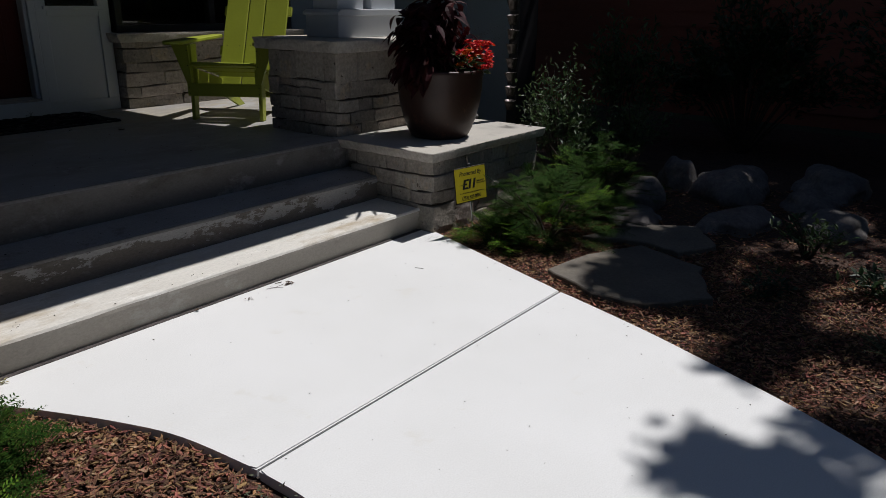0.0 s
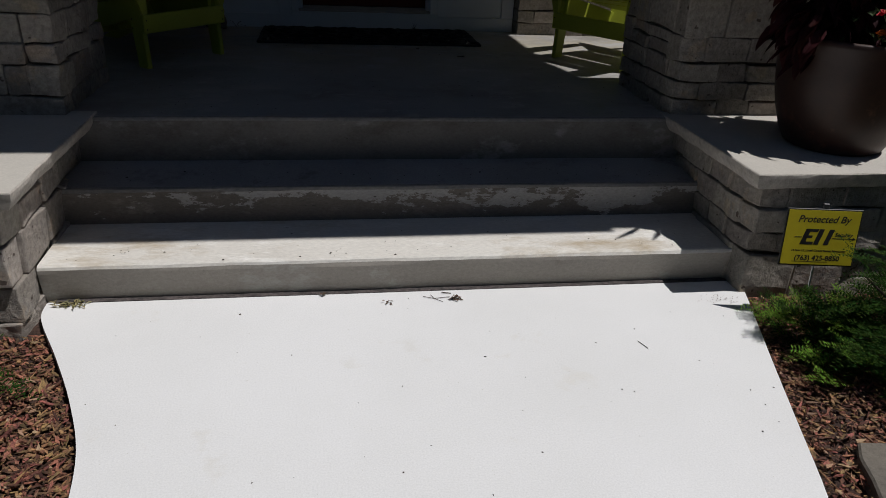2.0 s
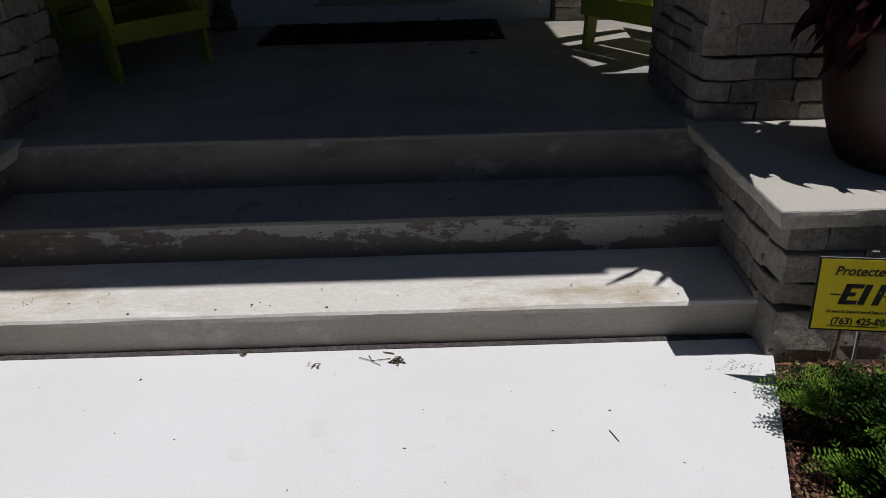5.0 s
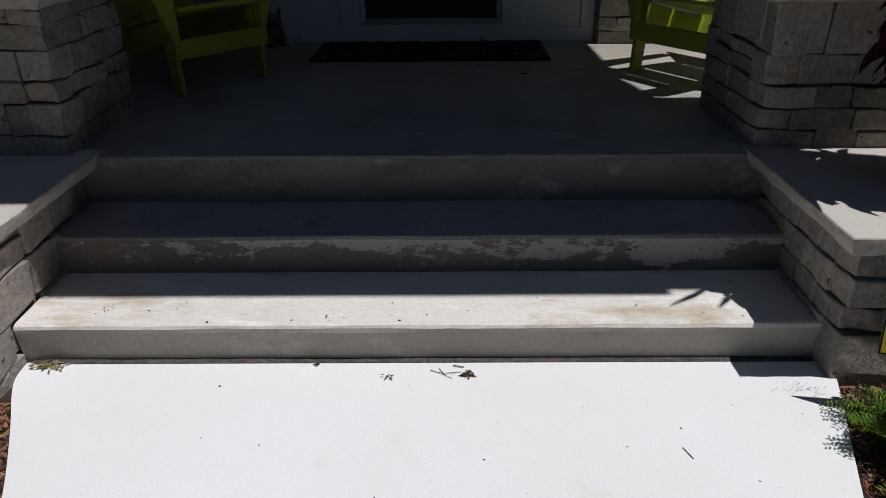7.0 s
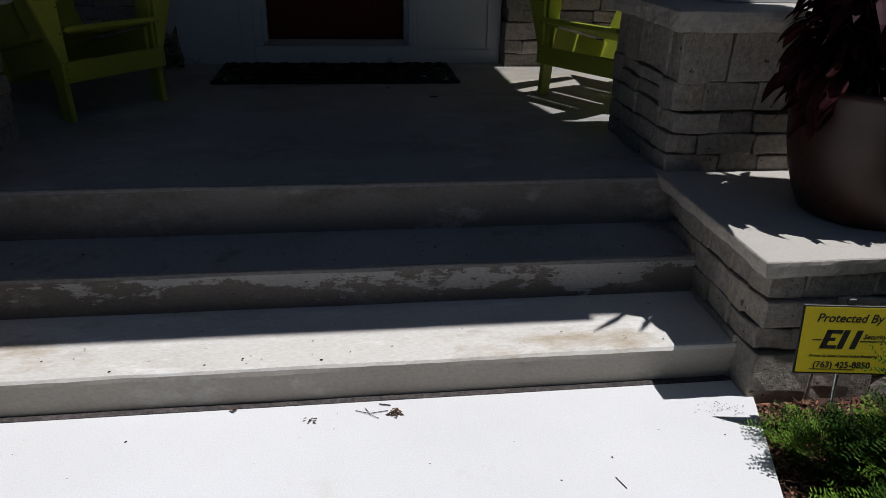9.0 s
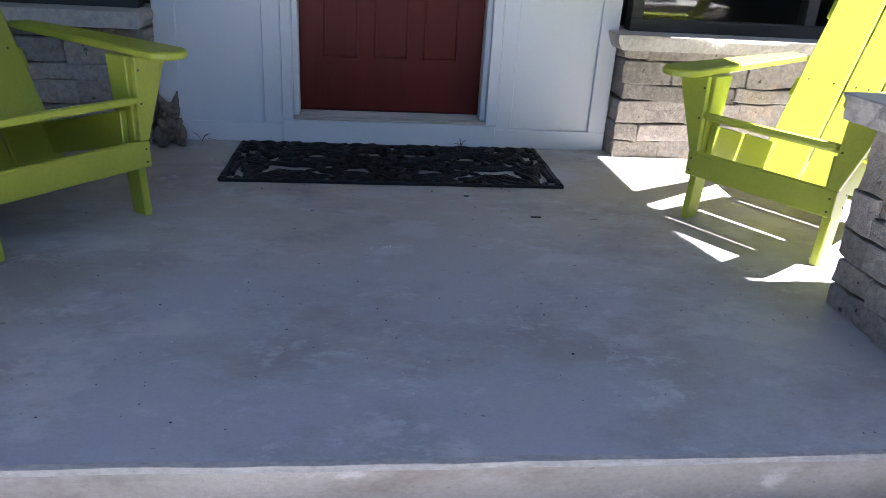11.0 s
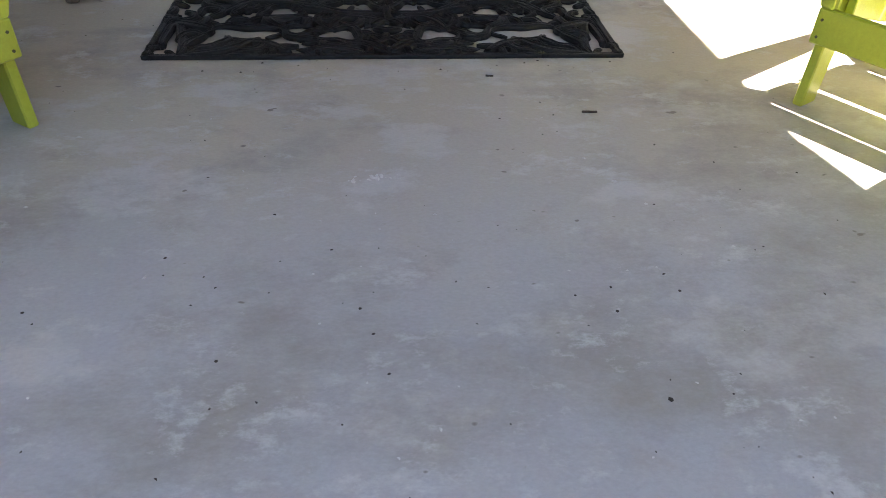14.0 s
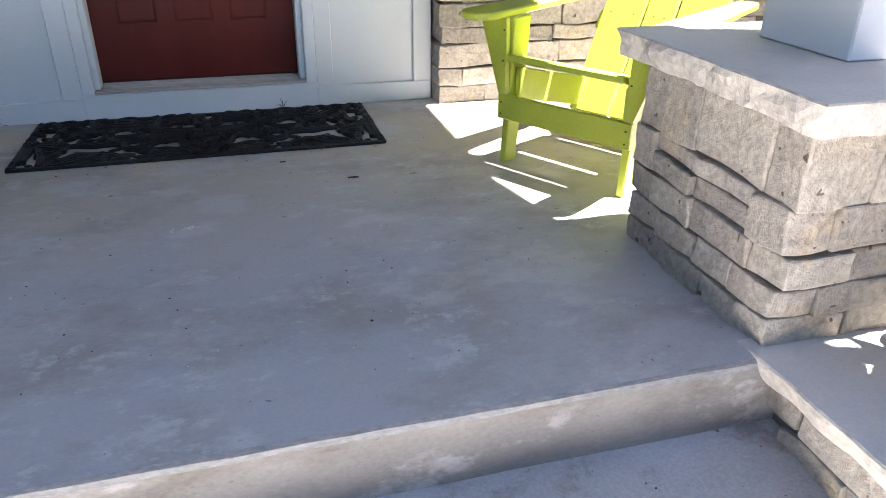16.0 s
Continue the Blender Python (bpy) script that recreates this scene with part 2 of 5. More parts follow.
gb.inputs["Roughness"].default_value = 0.03
gb.inputs["Transmission Weight"].default_value = 1.0

# ---------------------------------------------------------------- helpers of this scene
RNG = random.Random(7)


def mesh_of(name, bm, material, smooth=False):
    bmesh.ops.recalc_face_normals(bm, faces=bm.faces)
    me = bpy.data.meshes.new(name)
    bm.to_mesh(me)
    bm.free()
    me.materials.append(material)
    if smooth:
        for p in me.polygons:
            p.use_smooth = True
    return me


def part(name, bm, material, parent, label="", smooth=False):
    ob = new(name, mesh_of(name, bm, material, smooth))
    ob.parent = parent
    return tagged(ob, label)


def solo(name, bm, material, label="", category="", kind="", smooth=False, group=""):
    return tagged(new(name, mesh_of(name, bm, material, smooth)), label, category, group, kind)


def thing(name, m, label, category, group="", kind=""):
    ob = new(name)
    ob.matrix_basis = m
    ob.empty_display_size = 0.1
    return tagged(ob, label, category, group, kind)


def box(x0, x1, y0, y1, z0, z1, bev=0.004, seg=1, bm=None):
    fresh = bmesh.new()
    bmesh.ops.create_cube(fresh, size=1.0)
    for v in fresh.verts:
        v.co = Vector((x0 + (v.co.x + 0.5) * (x1 - x0), y0 + (v.co.y + 0.5) * (y1 - y0), z0 + (v.co.z + 0.5) * (z1 - z0)))
    if bev:
        bmesh.ops.bevel(fresh, geom=fresh.edges[:], offset=bev, segments=seg, affect='EDGES', profile=0.5)
    if bm is None:
        return fresh
    tmp = bpy.data.meshes.new("tmp")
    fresh.to_mesh(tmp)
    fresh.free()
    bm.from_mesh(tmp)
    bpy.data.meshes.remove(tmp)
    return bm


def prism(pts, axis, a, b, bev=0.003):
    """A flat outline pushed along an axis from a to b. axis 'x': outline in (y, z); 'y': in (x, z); 'z': in (x, y)."""
    bm = bmesh.new()

    def at(u, v, w):
        return {'x': (w, u, v), 'y': (u, w, v), 'z': (u, v, w)}[axis]
    lo = [bm.verts.new(at(u, v, a)) for u, v in pts]
    hi = [bm.verts.new(at(u, v, b)) for u, v in pts]
    bm.faces.new(lo)
    bm.faces.new(hi)
    k = len(pts)
    for i in range(k):
        bm.faces.new((lo[i], lo[(i + 1) % k], hi[(i + 1) % k], hi[i]))
    bmesh.ops.recalc_face_normals(bm, faces=bm.faces)
    if bev:
        bmesh.ops.bevel(bm, geom=bm.edges[:], offset=bev, segments=1, affect='EDGES')
    return bm


def lathe(profile, steps=40):
    bm = bmesh.new()
    rings = []
    for r, z in profile:
        rings.append([bm.verts.new((r * math.cos(2 * math.pi * i / steps), r * math.sin(2 * math.pi * i / steps), z)) for i in range(steps)])
    for a, b in zip(rings, rings[1:]):
        for i in range(steps):
            bm.faces.new((a[i], a[(i + 1) % steps], b[(i + 1) % steps], b[i]))
    bm.faces.new(rings[0])
    bm.faces.new(rings[-1])
    return bm


def tube(points, radii, sides=8, bm=None, flat=1.0):
    """A swept tube along points; flat squeezes its height."""
    bm = bm or bmesh.new()
    rings = []
    pts = [Vector(p) for p in points]
    for i, p in enumerate(pts):
        d = (pts[min(i + 1, len(pts) - 1)] - pts[max(i - 1, 0)]).normalized()
        up = Vector((0, 0, 1)) if abs(d.z) < 0.9 else Vector((1, 0, 0))
        s = d.cross(up).normalized()
        u = s.cross(d)
        r = radii[i] if isinstance(radii, (list, tuple)) else radii
        rings.append([bm.verts.new(p + s * (r * math.cos(2 * math.pi * k / sides)) + u * (r * flat * math.sin(2 * math.pi * k / sides))) for k in range(sides)])
    for a, b in zip(rings, rings[1:]):
        for k in range(sides):
            bm.faces.new((a[k], a[(k + 1) % sides], b[(k + 1) % sides], b[k]))
    bm.faces.new(rings[0])
    bm.faces.new(rings[-1])
    return bm


def rough_stone(w, d, h, seed, rad=0.012, amp=0.007, cuts=3):
    """A split stone of w x d x h round its own centre: rounded arrises, uneven faces."""
    bm = bmesh.new()
    bmesh.ops.create_cube(bm, size=2.0)
    bmesh.ops.subdivide_edges(bm, edges=bm.edges[:], cuts=cuts, use_grid_fill=True)
    half = Vector((w / 2, d / 2, h / 2))
    r = min(rad, 0.35 * min(w, d, h))
    rr = random.Random(seed)
    off = Vector((rr.uniform(-50, 50), rr.uniform(-50, 50), rr.uniform(-50, 50)))
    skew = [rr.uniform(-0.007, 0.007) for _ in range(4)]
    for v in bm.verts:
        p = Vector([0, 0, 0])
        for i in range(3):
            c = v.co[i]
            a = abs(c)
            inner = half[i] - r
            step = 2.0 / (cuts + 1)
            t = inner * min(a / (1 - step), 1.0) if a < 0.999 else half[i]
            p[i] = math.copysign(t, c)
        q = Vector([max(-half[i] + r, min(half[i] - r, p[i])) for i in range(3)])
        e = p - q
        if e.length > 1e-6:
            p = q + e.normalized() * r
        n1 = noise.noise_vector((p + off) * 7.0) * amp * 1.5
        n2 = noise.noise_vector((p + off) * 24.0) * amp * 0.6
        p = p + n1 + n2
        p.z += skew[0] * (p.x / max(w, 0.01)) + skew[1] * (p.y / max(d, 0.01))
        v.co = p
    return bm

# ---------------------------------------------------------------- ground, walk, steps, porch floor
PZ = 0.505           # porch floor
DOORX = 2.105        # axis of the door


def smooth_line(pts, n=8):
    """Catmull-Rom through a few plan points."""
    out = []
    p = [Vector(q) for q in pts]
    p = [p[0] * 2 - p[1]] + p + [p[-1] * 2 - p[-2]]
    for i in range(1, len(p) - 2):
        for k in range(n):
            t = k / n
            out.append(0.5 * ((2 * p[i]) + (p[i + 1] - p[i - 1]) * t + (2 * p[i - 1] - 5 * p[i] + 4 * p[i + 1] - p[i + 2]) * t * t
                              + (3 * p[i] - p[i - 1] - 3 * p[i + 1] + p[i + 2]) * t ** 3))
    out.append(p[-2])
    return [(v.x, v.y) for v in out]


bm = bmesh.new()
S = 400
vs = [bm.verts.new(c) for c in ((-S, -S, -0.07), (S, -S, -0.07), (S, S, -0.07), (-S, S, -0.07))]
bm.faces.new(vs)
solo("ground", bm, EARTH, "flat green lawn round the house", "ground", "structure")

# mulch beds, slightly mounded
for name, (x0, x1, y0, y1) in (("mulch_bed_west", (-2.6, 1.7, -1.0, 2.95)), ("mulch_bed_east", (1.7, 9.5, -2.5, 6.4))):
    bm = bmesh.new()
    nx, ny = int((x1 - x0) / 0.06), int((y1 - y0) / 0.06)
    grid = [[bm.verts.new((x0 + (x1 - x0) * i / nx, y0 + (y1 - y0) * j / ny,
                           -0.036 + 0.014 * noise.noise((i * 0.09 + x0, j * 0.09, 0.3)) + 0.012 * noise.noise((i * 0.5, j * 0.5, 4.0))))
             for j in range(ny + 1)] for i in range(nx + 1)]
    for i in range(nx):
        for j in range(ny):
            bm.faces.new((grid[i][j], grid[i + 1][j], grid[i + 1][j + 1], grid[i][j + 1]))
    solo(name, bm, MULCHBED, "brown shredded bark mulch planting bed", "mulch", "structure", smooth=True)

LEFT = smooth_line([(0.81, 2.955), (0.83, 2.83), (0.95, 2.59), (1.065, 2.34), (1.15, 2.09), (1.195, 1.745)])
LEFT2 = smooth_line([(1.195, 1.745), (1.18, 1.45), (1.02, 1.0), (0.62, 0.55), (-0.1, 0.25), (-1.2, 0.1), (-3.0, 0.05)])
RIGHT = smooth_line([(3.485, 2.955), (3.44, 2.80), (3.265, 2.30), (3.08, 1.755)])
RIGHT2 = smooth_line([(3.08, 1.755), (2.845, 1.06), (2.48, 0.25), (1.9, -0.55), (1.1, -1.2), (0.0, -1.6), (-3.0, -1.8)])


def slab(name, pts, label):
    bm = bmesh.new()
    top = [bm.verts.new((x, y, 0.0)) for x, y in pts]
    low = [bm.verts.new((x, y, -0.12)) for x, y in pts]
    f = bm.faces.new(top)
    for i in range(len(pts)):
        bm.faces.new((top[i], low[i], low[(i + 1) % len(pts)], top[(i + 1) % len(pts)]))
    rim = [e for e in f.edges]
    bmesh.ops.bevel(bm, geom=rim, offset=0.005, segments=2, affect='EDGES')
    return solo(name, bm, WALK, label, "walkway", "structure")


slab("walk_slab", LEFT[:-1] + [(1.195, 1.757)] + [(3.081, 1.757)] + RIGHT[:-1][::-1], "pale smooth concrete walkway slab below the steps")
slab("walk_slab_outer", [(1.195, 1.746)] + LEFT2[1:] + RIGHT2[::-1][:-1] + [(3.077, 1.746)], "pale smooth concrete walkway slab, curving away")
solo("joint_filler", box(0.84, 3.47, 2.940, 2.988, -0.05, 0.003, 0), CAULK, "dark grey gritty joint strip along the bottom step", "joint", "structure")
solo("joint_core", box(1.19, 3.08, 1.743, 1.763, -0.06, -0.030, 0), SPECK, "dark joint between two walkway slabs", "joint", "structure")


def tread(name, x0, x1, yf, yb, zf, zb, zlow, material, label, lean=0.012):
    """A cast step with a rounded nosing and a slightly uneven front."""
    bm = bmesh.new()
    prof = [(yf + lean, zlow), (yf + 0.002, zf - 0.03), (yf + 0.002, zf - 0.016), (yf + 0.007, zf - 0.005), (yf + 0.018, zf), (yb, zb), (yb, zlow)]
    n = 90
    rows = []
    for i in range(n + 1):
        x = x0 + (x1 - x0) * i / n
        row = []
        for k, (y, z) in enumerate(prof):
            w = 0.0035 * noise.noise((x * 3.0, k * 0.7, zf * 30)) + 0.002 * noise.noise((x * 14.0, k * 1.1, zf * 10)) if 0 < k < 5 else 0
            row.append(bm.verts.new((x, y + w, z + w * 0.5)))
        rows.append(row)
    for a, b in zip(rows, rows[1:]):
        for k in range(len(prof)):
            q = (k + 1) % len(prof)
            bm.faces.new((a[k], a[q], b[q], b[k]))
    bm.faces.new(rows[0])
    bm.faces.new(rows[-1])
    ob = solo(name, bm, material, label, "step", "structure", smooth=False)
    return ob


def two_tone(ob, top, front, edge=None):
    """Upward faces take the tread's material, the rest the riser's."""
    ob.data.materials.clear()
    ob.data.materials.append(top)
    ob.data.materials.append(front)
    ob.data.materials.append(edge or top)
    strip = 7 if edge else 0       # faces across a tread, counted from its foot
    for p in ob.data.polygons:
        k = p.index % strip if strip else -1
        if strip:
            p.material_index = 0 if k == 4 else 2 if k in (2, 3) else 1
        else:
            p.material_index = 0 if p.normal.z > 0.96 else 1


# Darker copy of the sunlit step concrete; the eave's shade is in its colour.
STEP_SHADED = surface("shaded_step_concrete", (0.36, 0.355, 0.355), (0.30, 0.295, 0.295), 2.0, 0.8, 0.2, 120.0, 0.1,
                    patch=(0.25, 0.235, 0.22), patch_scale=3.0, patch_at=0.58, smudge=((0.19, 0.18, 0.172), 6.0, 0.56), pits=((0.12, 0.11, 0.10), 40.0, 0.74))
# Riser colours below sit darker than the treads, putting the fronts' shade into them.
RISER_FIRST = surface("shaded_first_riser", (0.37, 0.34, 0.295), (0.32, 0.295, 0.26), 2.0, 0.85, 0.2, 110.0, 0.08, stretch=(0.6, 1, 1),
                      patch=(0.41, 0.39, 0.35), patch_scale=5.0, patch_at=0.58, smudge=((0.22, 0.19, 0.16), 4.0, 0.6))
PORCH_RISER = surface("shaded_porch_edge", (0.20, 0.186, 0.17), (0.155, 0.145, 0.134), 1.6, 0.85, 0.2, 110.0, 0.09, stretch=(0.6, 1, 1),
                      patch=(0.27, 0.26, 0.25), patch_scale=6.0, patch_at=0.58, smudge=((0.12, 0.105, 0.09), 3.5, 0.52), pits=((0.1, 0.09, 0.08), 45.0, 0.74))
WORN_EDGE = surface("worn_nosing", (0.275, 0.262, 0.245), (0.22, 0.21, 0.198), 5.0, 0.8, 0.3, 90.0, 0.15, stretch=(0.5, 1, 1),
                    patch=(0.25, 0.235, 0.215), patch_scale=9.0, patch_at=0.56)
s = tread("step_1", 0.80, 3.47, 2.948, 3.34, 0.143, 0.147, -0.1, STEP, "grey-buff concrete bottom step with worn rounded nosing", lean=0.034)
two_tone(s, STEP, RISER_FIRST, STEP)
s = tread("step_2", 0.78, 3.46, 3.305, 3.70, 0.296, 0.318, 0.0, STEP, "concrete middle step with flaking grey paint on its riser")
two_tone(s, STEP_SHADED, RISER, WORN_EDGE)
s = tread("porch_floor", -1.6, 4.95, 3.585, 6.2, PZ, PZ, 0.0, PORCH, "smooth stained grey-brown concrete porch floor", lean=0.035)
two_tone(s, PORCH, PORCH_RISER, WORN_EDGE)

# ---------------------------------------------------------------- stone cheek walls and pillars


def capstone(name, x0, x1, y0, y1, z0, z1, parent, seed, label, amp=0.006):
    """A sawn slab with a rock-faced edge."""
    bm = bmesh.new()
    ring = []
    for (ax, ay), (bx, by) in (((x0, y0), (x1, y0)), ((x1, y0), (x1, y1)), ((x1, y1), (x0, y1)), ((x0, y1), (x0, y0))):
        cnt = max(4, int(math.hypot(bx - ax, by - ay) / 0.025))
        for i in range(cnt):
            ring.append((ax + (bx - ax) * i / cnt, ay + (by - ay) * i / cnt))
    cx, cy = (x0 + x1) / 2, (y0 + y1) / 2
    levels = []
    for z, ins in ((z0, 0.034), (z0 + 0.25 * (z1 - z0), 0.024), (z0 + 0.5 * (z1 - z0), 0.016), (z0 + 0.75 * (z1 - z0), 0.012), (z1 - 0.004, 0.011), (z1, 0.016)):
        lv = []
        for x, y in ring:
            d = Vector((cx - x, cy - y)).normalized()
            k = ins + amp * (1.3 if z < z1 - 0.01 else 0.5) * (1.1 * noise.noise((x * 11 + seed, y * 11, z * 16)) + 0.35 * noise.noise((x * 31, y * 31 + seed, z * 34)))
            lv.append(bm.verts.new((x + d.x * k, y + d.y * k, z + (0.002 * noise.noise((x * 20, y * 20, seed)) if z < z1 - 0.001 else 0))))
        levels.append(lv)
    for a, b in zip(levels, levels[1:]):
        for i in range(len(a)):
            bm.faces.new((a[i], a[(i + 1) % len(a)], b[(i + 1) % len(a)], b[i]))
    bm.faces.new(levels[0])
    bm.faces.new(levels[-1])
    ob = part(name, bm, CAPSTONE, parent, label)
    two_tone(ob, CAP_TOP, CAPSTONE)
    return ob


def turned(x, y, z, rz):
    return pose(x, y, z, 0, 0, rz)


def masonry(parent, x0, x1, y0, y1, z0, z1, seed, sides, depth=0.12, courses=None, wide=(0.15, 0.30), split=0.35):
    """Stone facing round a block; sides among 'S' (facing -y), 'E' (+x), 'W' (-x), 'N' (+y). Corners interlock course by course."""
    rr = random.Random(seed)
    core_in = 0.028
    part("core", box(x0 + core_in, x1 - core_in, y0 + core_in, y1 - core_in, z0, z1, 0), MORTAR, parent, "dark recessed mortar")
    z, ci = z0, 0
    while z < z1 - 0.02:
        h = courses[ci % len(courses)] if courses else rr.choice((0.06, 0.085, 0.105, 0.13))
        if z + h > z1 - 0.04:
            h = z1 - z
        for s_i, side in enumerate(sides):
            along = (x1 - x0) if side in "SN" else (y1 - y0)
            own = (ci + (0 if side in "SN" else 1)) % 2 == 0
            a = 0.0 if own else depth - 0.005
            b = along if own else along - depth + 0.005
            u = a
            while u < b - 0.01:
                w = rr.uniform(*wide) * (1.0 if h > 0.075 else 1.35)
                if b - (u + w) < 0.6 * wide[0]:
                    w = b - u
                halves = [(z, h)]
                edge = u < a + 0.001 or u + w > b - 0.001
                if h > 0.10 and not edge and rr.random() < split:
                    k = rr.uniform(0.35, 0.65)
                    halves = [(z, h * k), (z + h * k, h * (1 - k))]
                for zz, hh in halves:
                    j = rr.uniform(-0.006, 0.008)
                    g = rr.uniform(0.003, 0.007)
                    ob = part("stone", rough_stone(w - g * 0.7, depth, hh - g, rr.random() * 1e5, rad=0.006, amp=0.0085, cuts=4), STONE, parent)
                    mid, zc, half = u + w / 2, zz + hh / 2, depth / 2
                    if side == 'S':
                        ob.matrix_basis = turned(x0 + mid, y0 + half - j, zc, 0)
                    elif side == 'N':
                        ob.matrix_basis = turned(x0 + mid, y1 - half + j, zc, 180)
                    elif side == 'E':
                        ob.matrix_basis = turned(x1 - half + j, y0 + mid, zc, 90)
                    else:
                        ob.matrix_basis = turned(x0 + half - j, y0 + mid, zc, -90)
                u += w
        z += h
        ci += 1


wall_e = thing("cheek_wall", pose(0, 0, 0), "low wall of split buff limestone beside the steps", "wall", kind="structure")
masonry(wall_e, 3.425, 4.64, 2.845, 3.66, -0.06, 0.452, 11, "SWE", courses=(0.23, 0.085, 0.10, 0.097))
capstone("capstone", 3.355, 4.70, 2.795, 3.68, 0.452, 0.512, wall_e, 3.1, "thick pale limestone slab with rock-faced edge")
wall_w = thing("cheek_wall", pose(0, 0, 0), "low wall of split buff limestone beside the steps", "wall", kind="structure")
masonry(wall_w, -0.45, 0.80, 2.76, 3.66, -0.06, 0.452, 12, "SEW", courses=(0.09, 0.13, 0.15, 0.142))
capstone("capstone", -0.52, 0.885, 2.70, 3.66, 0.452, 0.512, wall_w, 7.7, "thick pale limestone slab with rock-faced edge")

pil_e = thing("porch_pillar", pose(0, 0, 0), "split limestone pillar with a slab cap and paired white columns", "pillar", "porch pillars")
masonry(pil_e, 3.395, 4.52, 3.625, 4.30, PZ - 0.01, 1.055, 21, "WSNE", courses=(0.085, 0.085, 0.085, 0.115, 0.155, 0.025), wide=(0.13, 0.29), split=0.5)
capstone("capstone", 3.315, 4.60, 3.535, 4.375, 1.055, 1.13, pil_e, 1.4, "thick buff limestone slab cap with rock-faced edge", 0.014)
pil_w = thing("porch_pillar", pose(0, 0, 0), "split limestone pillar with a slab cap and paired white columns", "pillar", "porch pillars")
masonry(pil_w, -0.35, 0.775, 3.59, 4.25, PZ - 0.01, 1.055, 22, "ESNW", courses=(0.09, 0.125, 0.075, 0.115, 0.095, 0.05), wide=(0.13, 0.27), split=0.5)
capstone("capstone", -0.43, 0.855, 3.50, 4.33, 1.055, 1.13, pil_w, 9.4, "thick buff limestone slab cap with rock-faced edge", 0.014)
ROOFZ = 3.75
for pil, cx, cy in ((pil_e, 3.955, 3.99), (pil_w, 0.21, 3.93)):
    part("column_base", box(cx - 0.325, cx + 0.325, cy - 0.16, cy + 0.16, 1.131, 1.275, 0.004), WHITE, pil, "white painted boxed column base")
    bm = prism([(cx - 0.34, 1.275), (cx + 0.34, 1.275), (cx + 0.34, 1.295), (cx + 0.31, 1.315), (cx - 0.31, 1.315), (cx - 0.34, 1.295)], 'y', cy - 0.175, cy + 0.175)
    part("base_moulding", bm, WHITE, pil)
    for sx in (-1, 1):
        part("column", box(cx + sx * 0.165 - 0.125, cx + sx * 0.165 + 0.125, cy - 0.125, cy + 0.125, 1.315, ROOFZ - 0.25, 0.006), WHITE, pil)
beam = thing("porch_beam", pose(0, 0, 0), "white boxed beam over the porch columns", "beam", kind="structure")
part("beam_front", box(-0.5, 4.48, 3.85, 4.13, ROOFZ - 0.25, ROOFZ, 0.006), WHITE, beam)
part("beam_side", box(4.08, 4.30, 4.13, 5.95, ROOFZ - 0.25, ROOFZ, 0.006), WHITE, beam)

# ---------------------------------------------------------------- porch roof and house
bm = box(-1.6, 4.52, 2.77, 6.6, ROOFZ, ROOFZ + 0.02, 0)
solo("ceiling", bm, SOFFIT, "unseen porch ceiling, dark to cut bounced light", "ceiling", "structure")
bm = prism([(2.732, ROOFZ + 0.024), (6.6, ROOFZ + 0.024), (6.6, ROOFZ + 1.3), (2.732, ROOFZ + 0.16)], 'x', -1.6, 4.52, 0)
solo("roof", bm, ROOF, "dark shingled porch roof", "roof", "structure")

WY = 5.985          # face of the door surround


def wall_block(name, x0, x1, z0, z1, y0=6.0, y1=6.25, material=WHITE):
    return solo(name, box(x0, x1, y0, y1, z0, z1, 0), material, "painted house wall", "wall", "structure")


wall_block("wall_upper", -2.6, 5.6, 2.75, 5.2, material=BLUE)
wall_block("wall_west", -2.6, -1.6, 0.0, 2.75, material=BLUE)
# Added wall, never in view, that keeps western sky light off the porch.
solo("wall_wing", box(-1.85, -1.605, 4.3, 6.0, -0.07, 5.2, 0), BLUE, "unseen plain wall added to darken the porch's west end", "wall", "structure")
wall_block("wall_east", 5.1, 5.6, 0.0, 2.75, material=BLUE)
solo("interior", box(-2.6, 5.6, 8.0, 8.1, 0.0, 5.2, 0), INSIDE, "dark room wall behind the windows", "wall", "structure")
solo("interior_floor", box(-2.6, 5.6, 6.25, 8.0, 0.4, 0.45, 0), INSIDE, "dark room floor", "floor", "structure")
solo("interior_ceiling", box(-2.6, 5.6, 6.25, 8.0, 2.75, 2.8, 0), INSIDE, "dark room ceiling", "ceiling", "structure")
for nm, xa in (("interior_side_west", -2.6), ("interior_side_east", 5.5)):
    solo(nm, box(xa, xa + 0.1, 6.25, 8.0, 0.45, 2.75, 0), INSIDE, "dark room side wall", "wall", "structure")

KY = 5.875          # face of the stone walls under the windows
for nm, xa, xb, seed, sides in (("window_wall_east", 3.215, 5.1, 31, "SW"), ("window_wall_west", -1.6, 1.0, 32, "SE")):
    ww = thing(nm, pose(0, 0, 0), "knee wall of split limestone under a window", "wall", kind="structure")
    masonry(ww, xa, xb, KY, 6.25, PZ - 0.01, 1.035, seed, sides, courses=(0.097, 0.09, 0.112, 0.075, 0.115, 0.045), wide=(0.24, 0.42), split=0.0)
    capstone("sill", xa - (0.075 if sides == "SW" else 0), xb + (0 if sides == "SW" else 0.03), KY - 0.07, 6.25, 1.035, 1.105, ww, seed, "buff stone window sill", 0.011)

